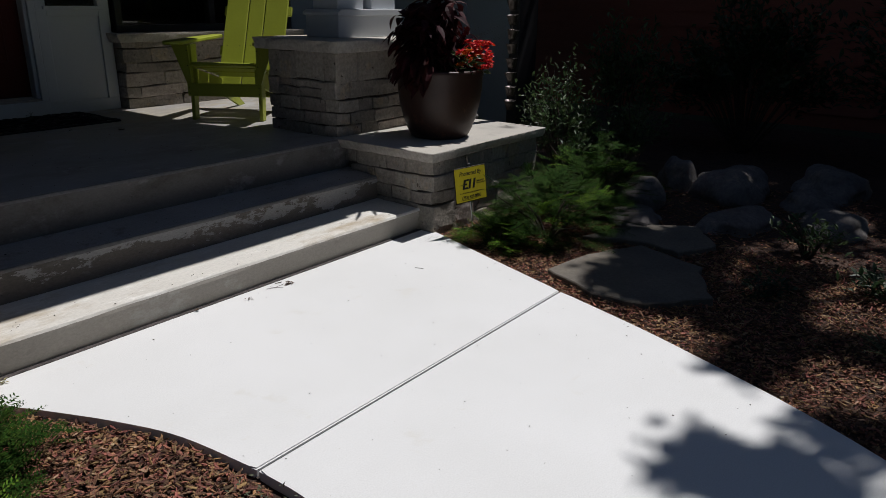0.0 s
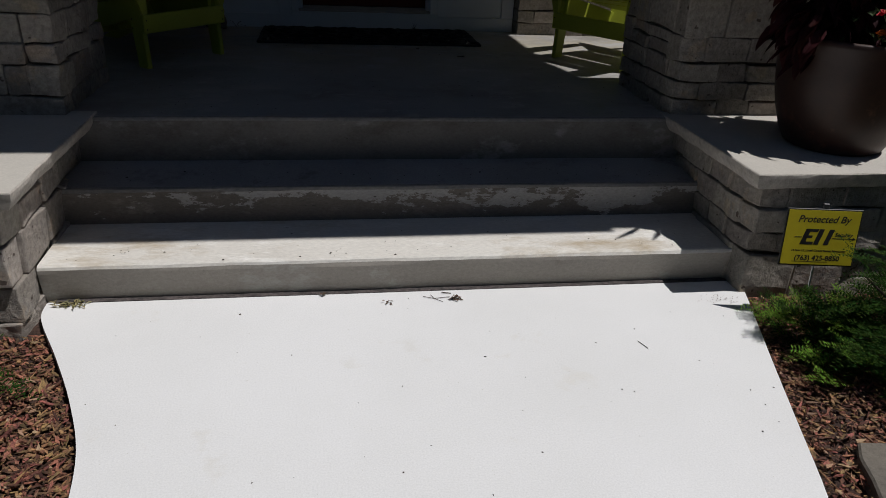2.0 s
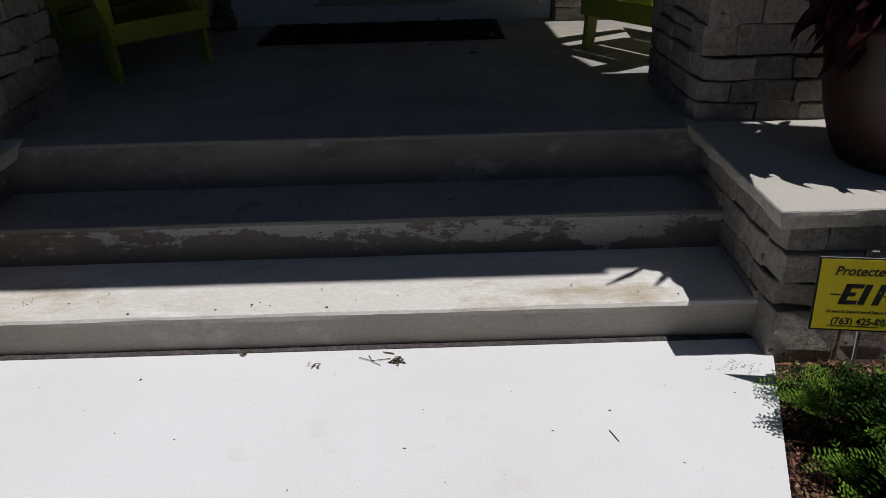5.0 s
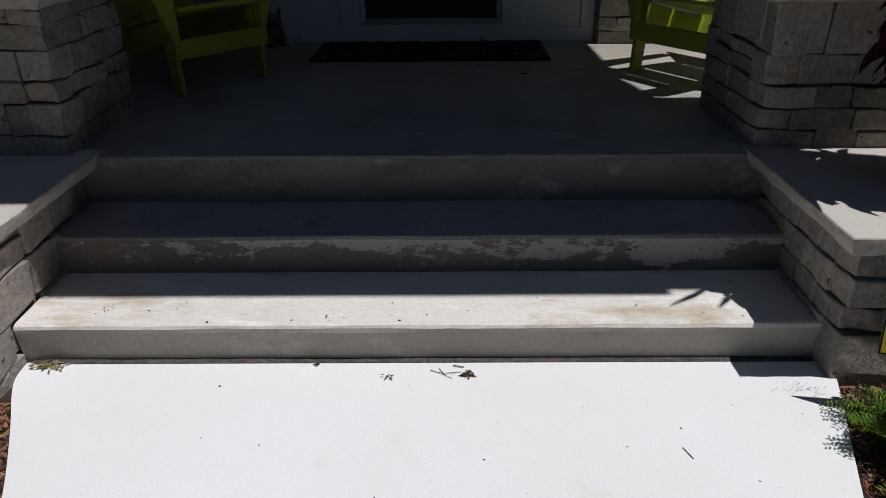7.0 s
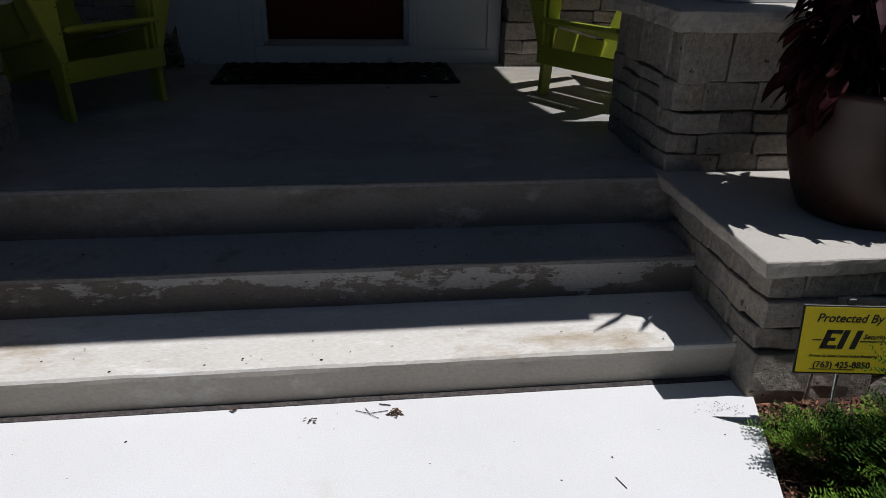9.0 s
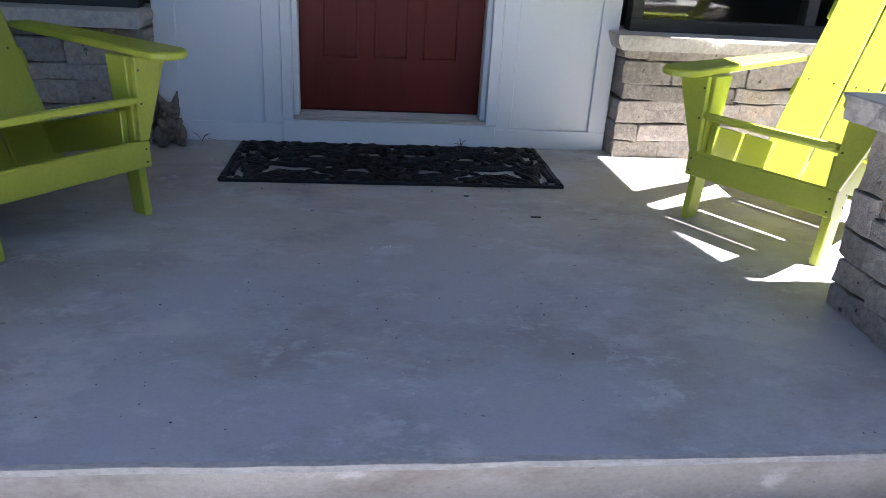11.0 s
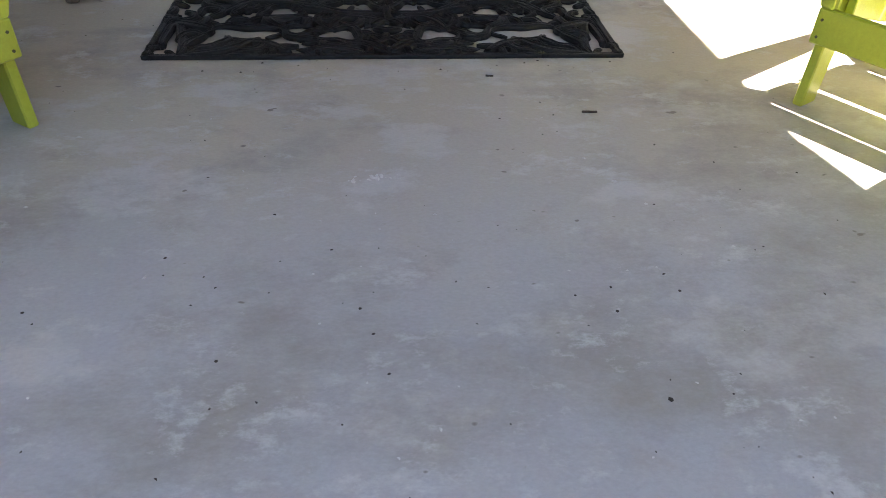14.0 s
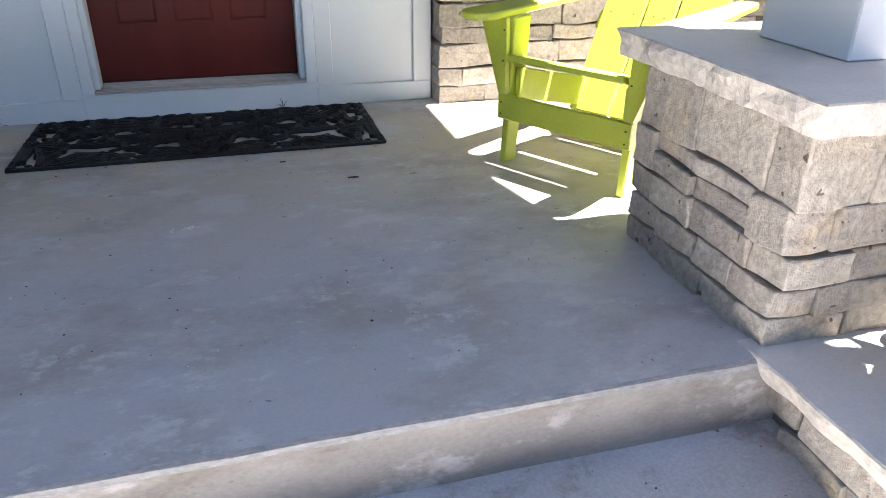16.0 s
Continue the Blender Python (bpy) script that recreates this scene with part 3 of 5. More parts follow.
for nm, xa, xb in (("window_1", 3.26, 5.1), ("window_2", -1.6, 0.96)):
    w = thing(nm, pose(0, 0, 0), "wide dark-framed window above the stone sill", "window", kind="structure")
    part("window_frame", box(xa, xb, 6.0, 6.08, 1.105, 1.165, 0.004), DARKFRAME, w)
    part("window_frame", box(xa, xb, 6.0, 6.08, 2.69, 2.75, 0.004), DARKFRAME, w)
    mid = (xa + xb) / 2
    for xc in (xa + 0.03, mid, xb - 0.03):
        part("window_frame", box(xc - 0.03, xc + 0.03, 6.0, 6.08, 1.165, 2.69, 0.004), DARKFRAME, w)
    for xl, xr in ((xa + 0.06, mid - 0.03), (mid + 0.03, xb - 0.06)):
        part("pane", box(xl, xr, 6.035, 6.041, 1.165, 2.69, 0), GLASS, w)

# white door surround
sur = thing("door_surround", pose(0, 0, 0), "white panelled door surround with sidelights", "door surround", kind="structure")
XL, XR = 1.015, 3.205
DL, DR = 1.655, 2.545      # door opening
part("apron_board", box(1.585, 2.635, WY - 0.012, WY + 0.06, PZ, 0.620, 0.003), WHITE, sur, "white board below the threshold")
for a, b in ((XL, 1.585), (2.635, XR)):
    outer = a < 2
    p0, p1 = (a + 0.10, 1.50) if outer else (2.715, b - 0.09)
    part("bottom_rail", box(a, b, WY, WY + 0.06, PZ, 0.600, 0.003), WHITE, sur)
    part("stile", box(a, p0, WY, WY + 0.06, 0.600, 2.75, 0.003), WHITE, sur)
    part("stile", box(p1, b, WY, WY + 0.06, 0.600, 2.75, 0.003), WHITE, sur)
    part("panel", box(p0, p1, WY + 0.018, WY + 0.05, 0.600, 1.235, 0), WHITE, sur)
    part("rail", box(p0, p1, WY, WY + 0.06, 1.235, 1.29, 0.003), WHITE, sur)
    part("ledge", box(p0 - 0.03, p1 + 0.03, WY - 0.03, WY + 0.0, 1.285, 1.31, 0.004), WHITE, sur)
    part("rail", box(p0, p1, WY, WY + 0.06, 2.60, 2.75, 0.003), WHITE, sur)
    part("sidelight", box(p0, p1, WY + 0.03, WY + 0.036, 1.29, 2.60, 0), GLASS, sur, "dark sidelight glass")
for sx, xa in ((1, 1.585), (-1, 2.635)):
    x0, x1 = sorted((xa, xa + sx * 0.052))
    part("casing", box(x0, x1, WY - 0.006, WY + 0.10, 0.620, 2.75, 0.004), WHITE, sur)
    x0, x1 = sorted((xa + sx * 0.052, xa + sx * 0.080))
    part("stop", box(x0, x1, WY + 0.014, WY + 0.10, 0.638, 2.62, 0.004), WHITE, sur)
part("head", box(1.657, 2.563, WY + 0.0, WY + 0.10, 2.62, 2.75, 0.004), WHITE, sur)
bm = box(1.638, 2.582, WY - 0.004, WY + 0.12, 0.6205, 0.635, 0.003)
for i in range(6):
    box(1.667, 2.553, WY + 0.012 + i * 0.016, WY + 0.023 + i * 0.016, 0.635, 0.639 + i * 0.002, 0.0015, 1, bm)
part("threshold", bm, TRIM_WOOD, sur, "ribbed weathered wooden threshold")
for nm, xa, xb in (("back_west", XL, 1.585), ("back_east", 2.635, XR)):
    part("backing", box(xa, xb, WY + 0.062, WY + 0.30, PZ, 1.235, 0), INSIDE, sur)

door = thing("door_1", pose(0, 0, 0), "closed dark red panelled front door", "door", kind="structure")
part("leaf", box(1.657, 2.563, WY + 0.105, WY + 0.15, 0.652, 2.62, 0.003), RED, door)
for i in range(3):
    for z0, z1 in ((0.91, 1.62), (1.74, 2.42)):
        x0 = 1.780 + i * 0.243
        bm = bmesh.new()
        for a, b, c, d in ((x0, x0 + 0.167, z0, z0 + 0.012), (x0, x0 + 0.167, z1 - 0.012, z1), (x0, x0 + 0.012, z0, z1), (x0 + 0.155, x0 + 0.167, z0, z1)):
            box(a, b, WY + 0.100, WY + 0.107, c, d, 0.003, 1, bm)
        part("panel_moulding", bm, RED, door)
part("handle", box(2.47, 2.50, WY + 0.07, WY + 0.104, 1.50, 1.62, 0.008, 2), STEEL, door, "metal handle plate")
solo("door_head_wall", box(XL, XR, WY + 0.1, WY + 0.3, 2.62, 2.8, 0), WHITE, "wall over the front door", "wall", "structure")

# ---------------------------------------------------------------- front eave corner, gutter and rain chain
# Unseen eaves, outlined to put their shadow edges in place.
solo("house_eave", box(4.524, 6.2, 5.522, 6.6, ROOFZ, ROOFZ + 0.16, 0.0), SOFFIT, "unseen dark eave of the house beside the porch roof", "eave", "structure")
solo("eave_return", prism([(4.524, 4.44), (4.645, 3.845), (4.524, 3.845)], 'z', ROOFZ - 0.01, ROOFZ + 0.15, 0), SOFFIT, "unseen dark eave flaring out at the porch corner", "eave", "structure")
solo("eave", box(4.524, 4.84, 2.77, 3.84, ROOFZ - 0.02, ROOFZ + 0.16, 0.004), SOFFIT, "unseen dark eave corner of the porch roof", "eave", "structure")
chain = thing("rain_chain", pose(4.83, 3.22, 0), "dark copper rain chain of hanging cups at the porch corner", "rain chain")
part("gutter_spout", box(-0.06, 0.06, -0.30, 0.28, ROOFZ - 0.12, ROOFZ - 0.02, 0.01), COPPER, chain)
cup_mesh = None
zc = 0.62
while zc < ROOFZ - 0.2:
    sway = 0.012 * math.sin(zc * 2.1)
    if cup_mesh is None:
        prof = [(0.012, -0.037), (0.026, -0.035), (0.034, 0.0), (0.043, 0.032), (0.047, 0.036), (0.044, 0.037), (0.031, 0.002), (0.022, -0.028), (0.012, -0.03)]
        cup = part("cup", lathe(prof, 14), COPPER, chain, smooth=True)
        cup_mesh = cup.data
        link_mesh = mesh_of("link", tube([(0.008 * math.cos(a * 0.7854), 0, 0.062 + 0.028 * math.sin(a * 0.7854)) for a in range(9)], 0.0022, 5), COPPER)
    else:
        cup = new("cup", cup_mesh)
        cup.parent = chain
    cup.matrix_basis = pose(sway, 0, zc, RNG.uniform(-6, 6), RNG.uniform(-6, 6), RNG.uniform(0, 90))
    lk = new("link", link_mesh)
    lk.parent = chain
    lk.matrix_basis = pose(sway, 0, zc, 0, 0, RNG.uniform(0, 180))
    zc += 0.105

# ---------------------------------------------------------------- neighbouring walls to the east
bm = box(6.7, 7.0, 4.35, 12.0, -0.07, 4.2, 0.0)
side = thing("side_building", pose(0, 0, 0), "blue-grey panelled side building in shade", "building", kind="structure")
part("wall", bm, BLUE, side)
part("corner_board", box(6.66, 7.02, 4.30, 4.42, -0.07, 4.2, 0.004), DARKFRAME, side, "dark corner board")
for i in range(6):
    part("batten", box(6.68, 6.70, 5.0 + i * 0.6, 5.04 + i * 0.6, -0.07, 4.2, 0.003), BLUE, side)
part("roof", box(6.4, 9.0, 4.0, 12.0, 4.2, 4.35, 0.0), ROOF, side)
nb = thing("neighbour_house", pose(0, 0, 0), "brown-red timber-clad neighbouring house in deep shade", "house", kind="structure")
part("wall", box(10.2, 10.6, -9.0, 9.0, -0.07, 5.0, 0), BROWN, nb)
for i in range(24):
    part("board", prism([(10.2, 0.1 + i * 0.2), (10.178, 0.1 + i * 0.2), (10.195, 0.305 + i * 0.2), (10.2, 0.305 + i * 0.2)], 'y', -9.0, 9.0, 0), BROWN, nb)
part("roof", box(9.5, 13.5, -9.5, 9.5, 5.0, 5.2, 0), ROOF, nb)

# ---------------------------------------------------------------- chairs


def moved(bm, m):
    bm.transform(m)
    return bm


def make_chair(m, label):
    """A lime slatted garden chair; its front faces -y, the origin lies between the front feet."""
    ch = thing("garden_chair", m, label, "chair", "lime chairs on the porch")
    ARM = 0.552

    for s in (-1, 1):
        x0, x1 = sorted((s * 0.247, s * 0.276))
        leg = prism([(-0.034, 0.0), (0.036, 0.0), (0.058, 0.20), (0.090, ARM), (-0.012, ARM), (-0.0235, 0.27), (-0.0245, 0.16)], 'x', x0, x1, 0.004)
        lg = part("front_leg", leg, LIME, ch)
        for zz in (0.20, 0.245, 0.40, 0.51):
            part("screw", tube([(s * 0.2755, 0.045, zz), (s * 0.2775, 0.045, zz)], 0.004, 8), SCREW, lg)
            part("screw", tube([(s * 0.266, -0.044, zz), (s * 0.266, -0.0505, zz)], 0.004, 8), SCREW, lg)
        br = prism([(s * 0.258, ARM - 0.001), (s * 0.382, ARM - 0.001), (s * 0.284, 0.274), (s * 0.248, 0.274)], 'y', -0.048, -0.025, 0.003)
        part("arm_bracket", br, LIME, ch, "tapered board under the armrest")
        outer, inner = 0.408, 0.258
        pts = [(s * (inner + 0.02), 0.70), (s * (inner + 0.10), 0.70)]
        pts += [(s * (outer - 0.012), 0.30), (s * outer, 0.0)]
        cx, w = (outer + inner) / 2, (outer - inner) / 2
        for k in range(13):
            a = math.pi * k / 12
            pts.append((s * (cx + w * math.cos(a)), -0.105 - 0.066 * math.sin(a)))
        arm = moved(prism(pts, 'z', 0.0, 0.027, 0.006), pose(0, 0, ARM + 0.002, 1.2, 0, 0))
        part("armrest", arm, LIME, ch, "wide armrest with a rounded front")
        rail = prism([(0.004, 0.255), (0.004, 0.375), (0.46, 0.262), (0.70, 0.13), (0.93, 0.0), (0.80, 0.0), (0.42, 0.15)], 'x', s * 0.219, s * 0.243, 0.003)
        part("side_rail", rail, LIME, ch)
    part("apron", box(-0.284, 0.284, -0.049, -0.026, 0.180, 0.274, 0.004), LIME, ch, "wide front board below the seat")
    tilt = math.degrees(math.atan2(0.115, 0.47))
    for y, d in ((-0.064, 0.086), (0.036, 0.173), (0.221, 0.240)):
        sl = moved(box(-0.246, 0.246, 0.0, d, 0.0, 0.026, 0.006), pose(0, y, 0.392 - 0.2447 * (y + 0.014), -tilt, 0, 0))
        part("seat_slat", sl, LIME, ch)
    lean = 28.0
    for i, (xa, xb, top) in enumerate(((-0.258, -0.072, 0.84), (-0.064, 0.064, 0.86), (0.072, 0.258, 0.84))):
        sl = prism([(xa, -0.13), (xb, -0.13), (xb, top), (xa, top)], 'y', 0.0, 0.024, 0.005)
        o = part("back_slat", moved(sl, pose(0, 0.475, 0.245, -lean, 0, 0)), LIME, ch)
        for xx in (xa + 0.04, xb - 0.04):
            dot = moved(tube([(xx, -0.0012, 0.30), (xx, 0.0008, 0.30)], 0.004, 8), pose(0, 0.475, 0.245, -lean, 0, 0))
            part("screw", dot, SCREW, o)
    for zz in (0.27, 0.62):
        part("back_rail", moved(box(-0.285, 0.285, 0.026, 0.052, zz - 0.04, zz + 0.04, 0.004), pose(0, 0.475, 0.245, -lean, 0, 0)), LIME, ch)
    return ch


make_chair(pose(3.404, 4.803, PZ, 0, 0, -58), "lime green slatted wooden garden chair, partly sunlit")
make_chair(pose(1.045, 4.75, PZ, 0, 0, 53), "lime green slatted wooden garden chair in shade")

# ---------------------------------------------------------------- rubber door mat
MATX, MATY = 2.115, 5.64
mat_ob = thing("door_mat", pose(MATX, MATY, PZ), "black rubber doormat of openwork scrolls and leaves", "doormat")
HW, HD = 0.725, 0.302
bm = bmesh.new()
for a, b, c, d in ((-HW, HW, -HD, -HD + 0.022), (-HW, HW, HD - 0.022, HD), (-HW, -HW + 0.022, -HD + 0.022, HD - 0.022), (HW - 0.022, HW, -HD + 0.022, HD - 0.022)):
    box(a, b, c, d, 0.0, 0.014, 0.004, 2, bm)
part("border", bm, RUBBER, mat_ob)


def spiral(cx, cy, r0, r1, a0, a1, n=26, sq=1.0):
    return [(cx + (r0 + (r1 - r0) * i / n) * math.cos(radians(a0 + (a1 - a0) * i / n)),
             cy + sq * (r0 + (r1 - r0) * i / n) * math.sin(radians(a0 + (a1 - a0) * i / n))) for i in range(n + 1)]


def arc(p, q, bulge, n=16):
    p, q = Vector(p), Vector(q)
    d = q - p
    s = Vector((-d.y, d.x))
    return [tuple(p + d * (i / n) + s * (bulge * math.sin(math.pi * i / n))) for i in range(n + 1)]


strokes = []   # plan line, thickest half width
for sx in (1, -1):
    def f(line, w, taper=0.25, sx=sx):
        strokes.append(([(sx * x, y) for x, y in line], w, taper))
    # large volutes with ball ends
    f(spiral(0.30, -0.01, 0.145, 0.03, 200, -220), 0.026)
    f(spiral(0.585, -0.16, 0.115, 0.025, 120, 470), 0.024)
    f(spiral(0.56, 0.15, 0.10, 0.02, 240, -120), 0.023)
    f(spiral(0.175, -0.19, 0.075, 0.02, 20, 400), 0.021)
    f(spiral(0.11, 0.17, 0.12, 0.03, -40, 260, sq=0.75), 0.021)
    f(spiral(0.40, 0.215, 0.075, 0.02, 170, 480), 0.021)
    f(spiral(0.425, -0.225, 0.06, 0.02, 30, 360), 0.02)
    f(spiral(0.665, 0.02, 0.05, 0.015, 90, 430), 0.018)
    # acanthus strokes joining them
    f(arc((0.0, -0.28), (0.30, -0.16), 0.20), 0.024, 0.15)
    f(arc((0.0, 0.05), (0.27, 0.20), -0.25), 0.026, 0.15)
    f(arc((0.0, -0.02), (0.20, -0.10), 0.35), 0.022, 0.15)
    f(arc((0.28, 0.14), (0.55, 0.05), 0.22), 0.030, 0.15)
    f(arc((0.40, -0.06), (0.69, -0.02), -0.18), 0.028, 0.15)
    f(arc((0.40, -0.15), (0.62, -0.28), -0.22), 0.026, 0.15)
    f(arc((0.30, -0.27), (0.52, -0.24), 0.25), 0.022, 0.15)
    f(arc((0.46, 0.07), (0.70, 0.20), 0.22), 0.024, 0.15)
    f(arc((0.20, 0.27), (0.50, 0.28), -0.12), 0.024, 0.15)
    f(arc((0.50, 0.27), (0.70, 0.27), -0.2), 0.022, 0.15)
    f(arc((0.02, 0.27), (0.22, 0.22), -0.2), 0.022, 0.15)
    f(arc((0.60, 0.06), (0.66, -0.12), -0.25), 0.024, 0.15)
    f(arc((0.05, -0.12), (0.12, -0.24), 0.3), 0.020, 0.15)
    f(arc((0.20, 0.05), (0.16, -0.10), 0.3), 0.022, 0.15)
    f(arc((0.08, -0.27), (0.26, -0.28), 0.12), 0.022, 0.15)
    f(arc((0.62, -0.27), (0.70, -0.12), 0.2), 0.018, 0.15)
    f(arc((0.36, 0.02), (0.44, -0.10), 0.3), 0.020, 0.15)
f = None
rm = random.Random(5)
# holes of one half: centre, half length, half width, turn
HOLES = ((0.072, 0.105, 0.040, 0.048, 20), (0.350, 0.065, 0.060, 0.042, -10), (0.445, -0.115, 0.086, 0.056, 14), (0.280, -0.090, 0.040, 0.036, 10), (0.150, -0.135, 0.050, 0.058, -15),
         (0.545, -0.170, 0.036, 0.076, 30), (0.655, -0.175, 0.018, 0.100, -8), (0.665, 0.230, 0.022, 0.034, 0), (0.520, 0.225, 0.026, 0.036, 20), (0.440, 0.235, 0.018, 0.026, 0), (0.270, 0.235, 0.038, 0.026, -8),
         (0.585, 0.060, 0.022, 0.030, 20), (0.120, -0.020, 0.020, 0.022, 0), (0.010, -0.225, 0.012, 0.026, 0), (0.012, -0.060, 0.018, 0.022, 0), (0.195, 0.030, 0.012, 0.030, 20))


def lobes(cx, cy, q):
    """The uneven outline of a hole, as a share of its ellipse."""
    return 1.0 + 0.26 * math.cos(3 * q + cx * 40) + 0.16 * math.cos(2 * q + cy * 50)


def hole_depth(x, y):
    """Below 1 inside a hole."""
    best = 9.0
    for cx, cy, a, b, turn in HOLES:
        c, sn = math.cos(radians(turn)), math.sin(radians(turn))
        dx, dy = abs(x) - cx, y - cy
        u, v = (dx * c + dy * sn) / a, (dy * c - dx * sn) / b
        best = min(best, math.hypot(u, v) / (0.92 * lobes(cx, cy, math.atan2(v, u))))
    return best


for cx, cy, a, b, turn in HOLES:        # scroll bands that frame the holes
    for sx in (1, -1):
        c, sn = math.cos(radians(turn)), math.sin(radians(turn))
        ring = []
        for k in range(27):
            q = k * 0.2244 + cx * 9
            g = 0.92 * lobes(cx, cy, q)
            ring.append(((a * g + 0.016) * math.cos(q), (b * g + 0.016) * math.sin(q)))
        strokes.append(([(sx * (cx + px * c - py * sn), cy + px * sn + py * c) for px, py in ring], 0.019, 0.3))
for k in range(150):       # small curled leaves filling the ground between
    x, y = rm.uniform(0.0, 0.71), rm.uniform(-0.285, 0.285)
    a, ln, bend = rm.gauss(0.3 if y > 0 else -0.4, 0.9), rm.uniform(0.07, 0.13), rm.choice((-0.35, 0.35))
    for sx in (1, -1):
        line = arc((sx * x, y), (sx * (x + ln * math.cos(a)), y + ln * math.sin(a)), sx * bend, 8)
        if min(hole_depth(px, py) for px, py in line) > 1.12:
            strokes.append((line, 0.0165, 0.15))
for k in range(5):
    strokes.append((arc((0.0, -0.22), (0.06 * math.sin(radians(-60 + 30 * k)) * 2, -0.22 + 0.11 * math.cos(radians(-60 + 30 * k))), 0.08, 8), 0.018, 0.2))
strokes.append((arc((0.0, 0.12), (0.0, -0.02), 0.0), 0.024, 0.3))
whole = strokes
strokes = []
for line, w, taper in whole:           # strokes stop at the holes
    run = []
    for q in line + [None]:
        if q is not None and hole_depth(*q) > 1.0:
            run.append((max(-HW + 0.012, min(HW - 0.012, q[0])), max(-HD + 0.012, min(HD - 0.012, q[1]))))
        else:
            if len(run) > 3:
                strokes.append((run, w, taper))
            run = []
for line, w, taper in strokes:
    n = len(line) - 1
    radii = [w * (taper + (1 - taper) * math.sin(math.pi * min(1.0, 0.12 + 0.88 * i / n)) ** 0.6) * min(1.0, 0.35 + (hole_depth(*line[i]) - 1.0) * 2.2) for i in range(n + 1)]
    bm = tube([(x, y, 0.008) for x, y in line], radii, 8, flat=0.55)
    for off in (-0.45, 0.45):          # ribs along the leaf
        rib = []
        for i in range(n + 1):
            a, b = Vector(line[max(i - 1, 0)]), Vector(line[min(i + 1, n)])
            d = (b - a)
            d = d.normalized() if d.length > 1e-6 else Vector((1, 0))
            rib.append((line[i][0] - d.y * off * radii[i], line[i][1] + d.x * off * radii[i], 0.0085 + 0.42 * radii[i]))
        tube(rib, [r * 0.24 for r in radii], 5, bm)
    part("scroll", bm, RUBBER, mat_ob, smooth=True)

# ---------------------------------------------------------------- garden statue
bm = bmesh.new()
for c, r in (((0, 0.005, 0.085), (0.046, 0.044, 0.075)), ((0, -0.02, 0.108), (0.040, 0.034, 0.040)), ((0, 0.042, 0.10), (0.052, 0.018, 0.062)),
             ((0.010, -0.020, 0.166), (0.043, 0.042, 0.036)), ((0.018, -0.060, 0.153), (0.025, 0.026, 0.019)), ((0.018, -0.080, 0.158), (0.010, 0.008, 0.008))):
    bmesh.ops.create_icosphere(bm, subdivisions=3, radius=1.0, matrix=Matrix.Translation(c) @ Matrix.Diagonal((*r, 1)))
for sx in (-1, 1):
    for c, r, turn in (((0.046, -0.004, 0.046), (0.029, 0.046, 0.046), 0), ((0.040, -0.056, 0.015), (0.024, 0.036, 0.016), 8), ((0.036, -0.040, 0.098), (0.016, 0.017, 0.036), 18),
                       ((0.014, -0.060, 0.078), (0.019, 0.015, 0.013), 0), ((0.020, -0.050, 0.182), (0.015, 0.012, 0.009), -14), ((0.028, -0.052, 0.150), (0.014, 0.016, 0.012), 0)):
        bmesh.ops.create_icosphere(bm, subdivisions=3, radius=1.0, matrix=pose(sx * c[0], c[1], c[2], 0, sx * turn, 0) @ Matrix.Diagonal((*r, 1)))
    bmesh.ops.create_cone(bm, segments=12, radius1=0.024, radius2=0.003, depth=0.085, cap_ends=True,
                          matrix=pose(0.006 + sx * 0.034, 0.004, 0.212, 8, sx * 19 - 5, 0) @ Matrix.Diagonal((1, 0.55, 1, 1)))
for v in bm.verts:
    v.co += noise.noise_vector(v.co * 30) * 0.004
st = solo("garden_statue", bm, STATUE, "small weathered cast-stone crouching animal with pointed ears", "statue", smooth=True)
fuse = st.modifiers.new("fuse", 'REMESH')
fuse.mode, fuse.voxel_size, fuse.use_smooth_shade = 'VOXEL', 0.0035, True
st.matrix_basis = pose(1.07, 5.90, PZ, 0, 0, 22)

# ---------------------------------------------------------------- foliage makers


class Soup:
    """Collects vertices and faces for one mesh."""

    def __init__(self):
        self.v, self.f = [], []

    def add(self, pts, faces):
        k = len(self.v)
        self.v.extend(pts)
        self.f.extend([tuple(i + k for i in fc) for fc in faces])

    def ob(self, name, material, parent=None, label=""):
        me = bpy.data.meshes.new(name)
        me.from_pydata([tuple(p) for p in self.v], [], self.f)
        me.materials.append(material)
        o = new(name, me)
        o.parent = parent
        return tagged(o, label)


def frame_of(d, roll=0.0):
    d = d.normalized()
    a = Vector((0, 0, 1)) if abs(d.z) < 0.95 else Vector((1, 0, 0))
    s = d.cross(a).normalized()
    u = s.cross(d)
    return s * math.cos(roll) + u * math.sin(roll), u * math.cos(roll) - s * math.sin(roll)


def leaf(soup, p, d, length, width, roll=0.0, fold=0.25, droop=0.15):
    """A pointed leaf of four facets, folded along its rib."""
    s, u = frame_of(d, roll)
    d = d.normalized()
    m = p + d * length * 0.5 - u * droop * length * 0.3
    e = p + d * length - u * droop * length
    soup.add([p, m + s * width / 2 + u * fold * width, m, m - s * width / 2 + u * fold * width, e], [(0, 2, 1), (0, 3, 2), (1, 2, 4), (2, 3, 4)])


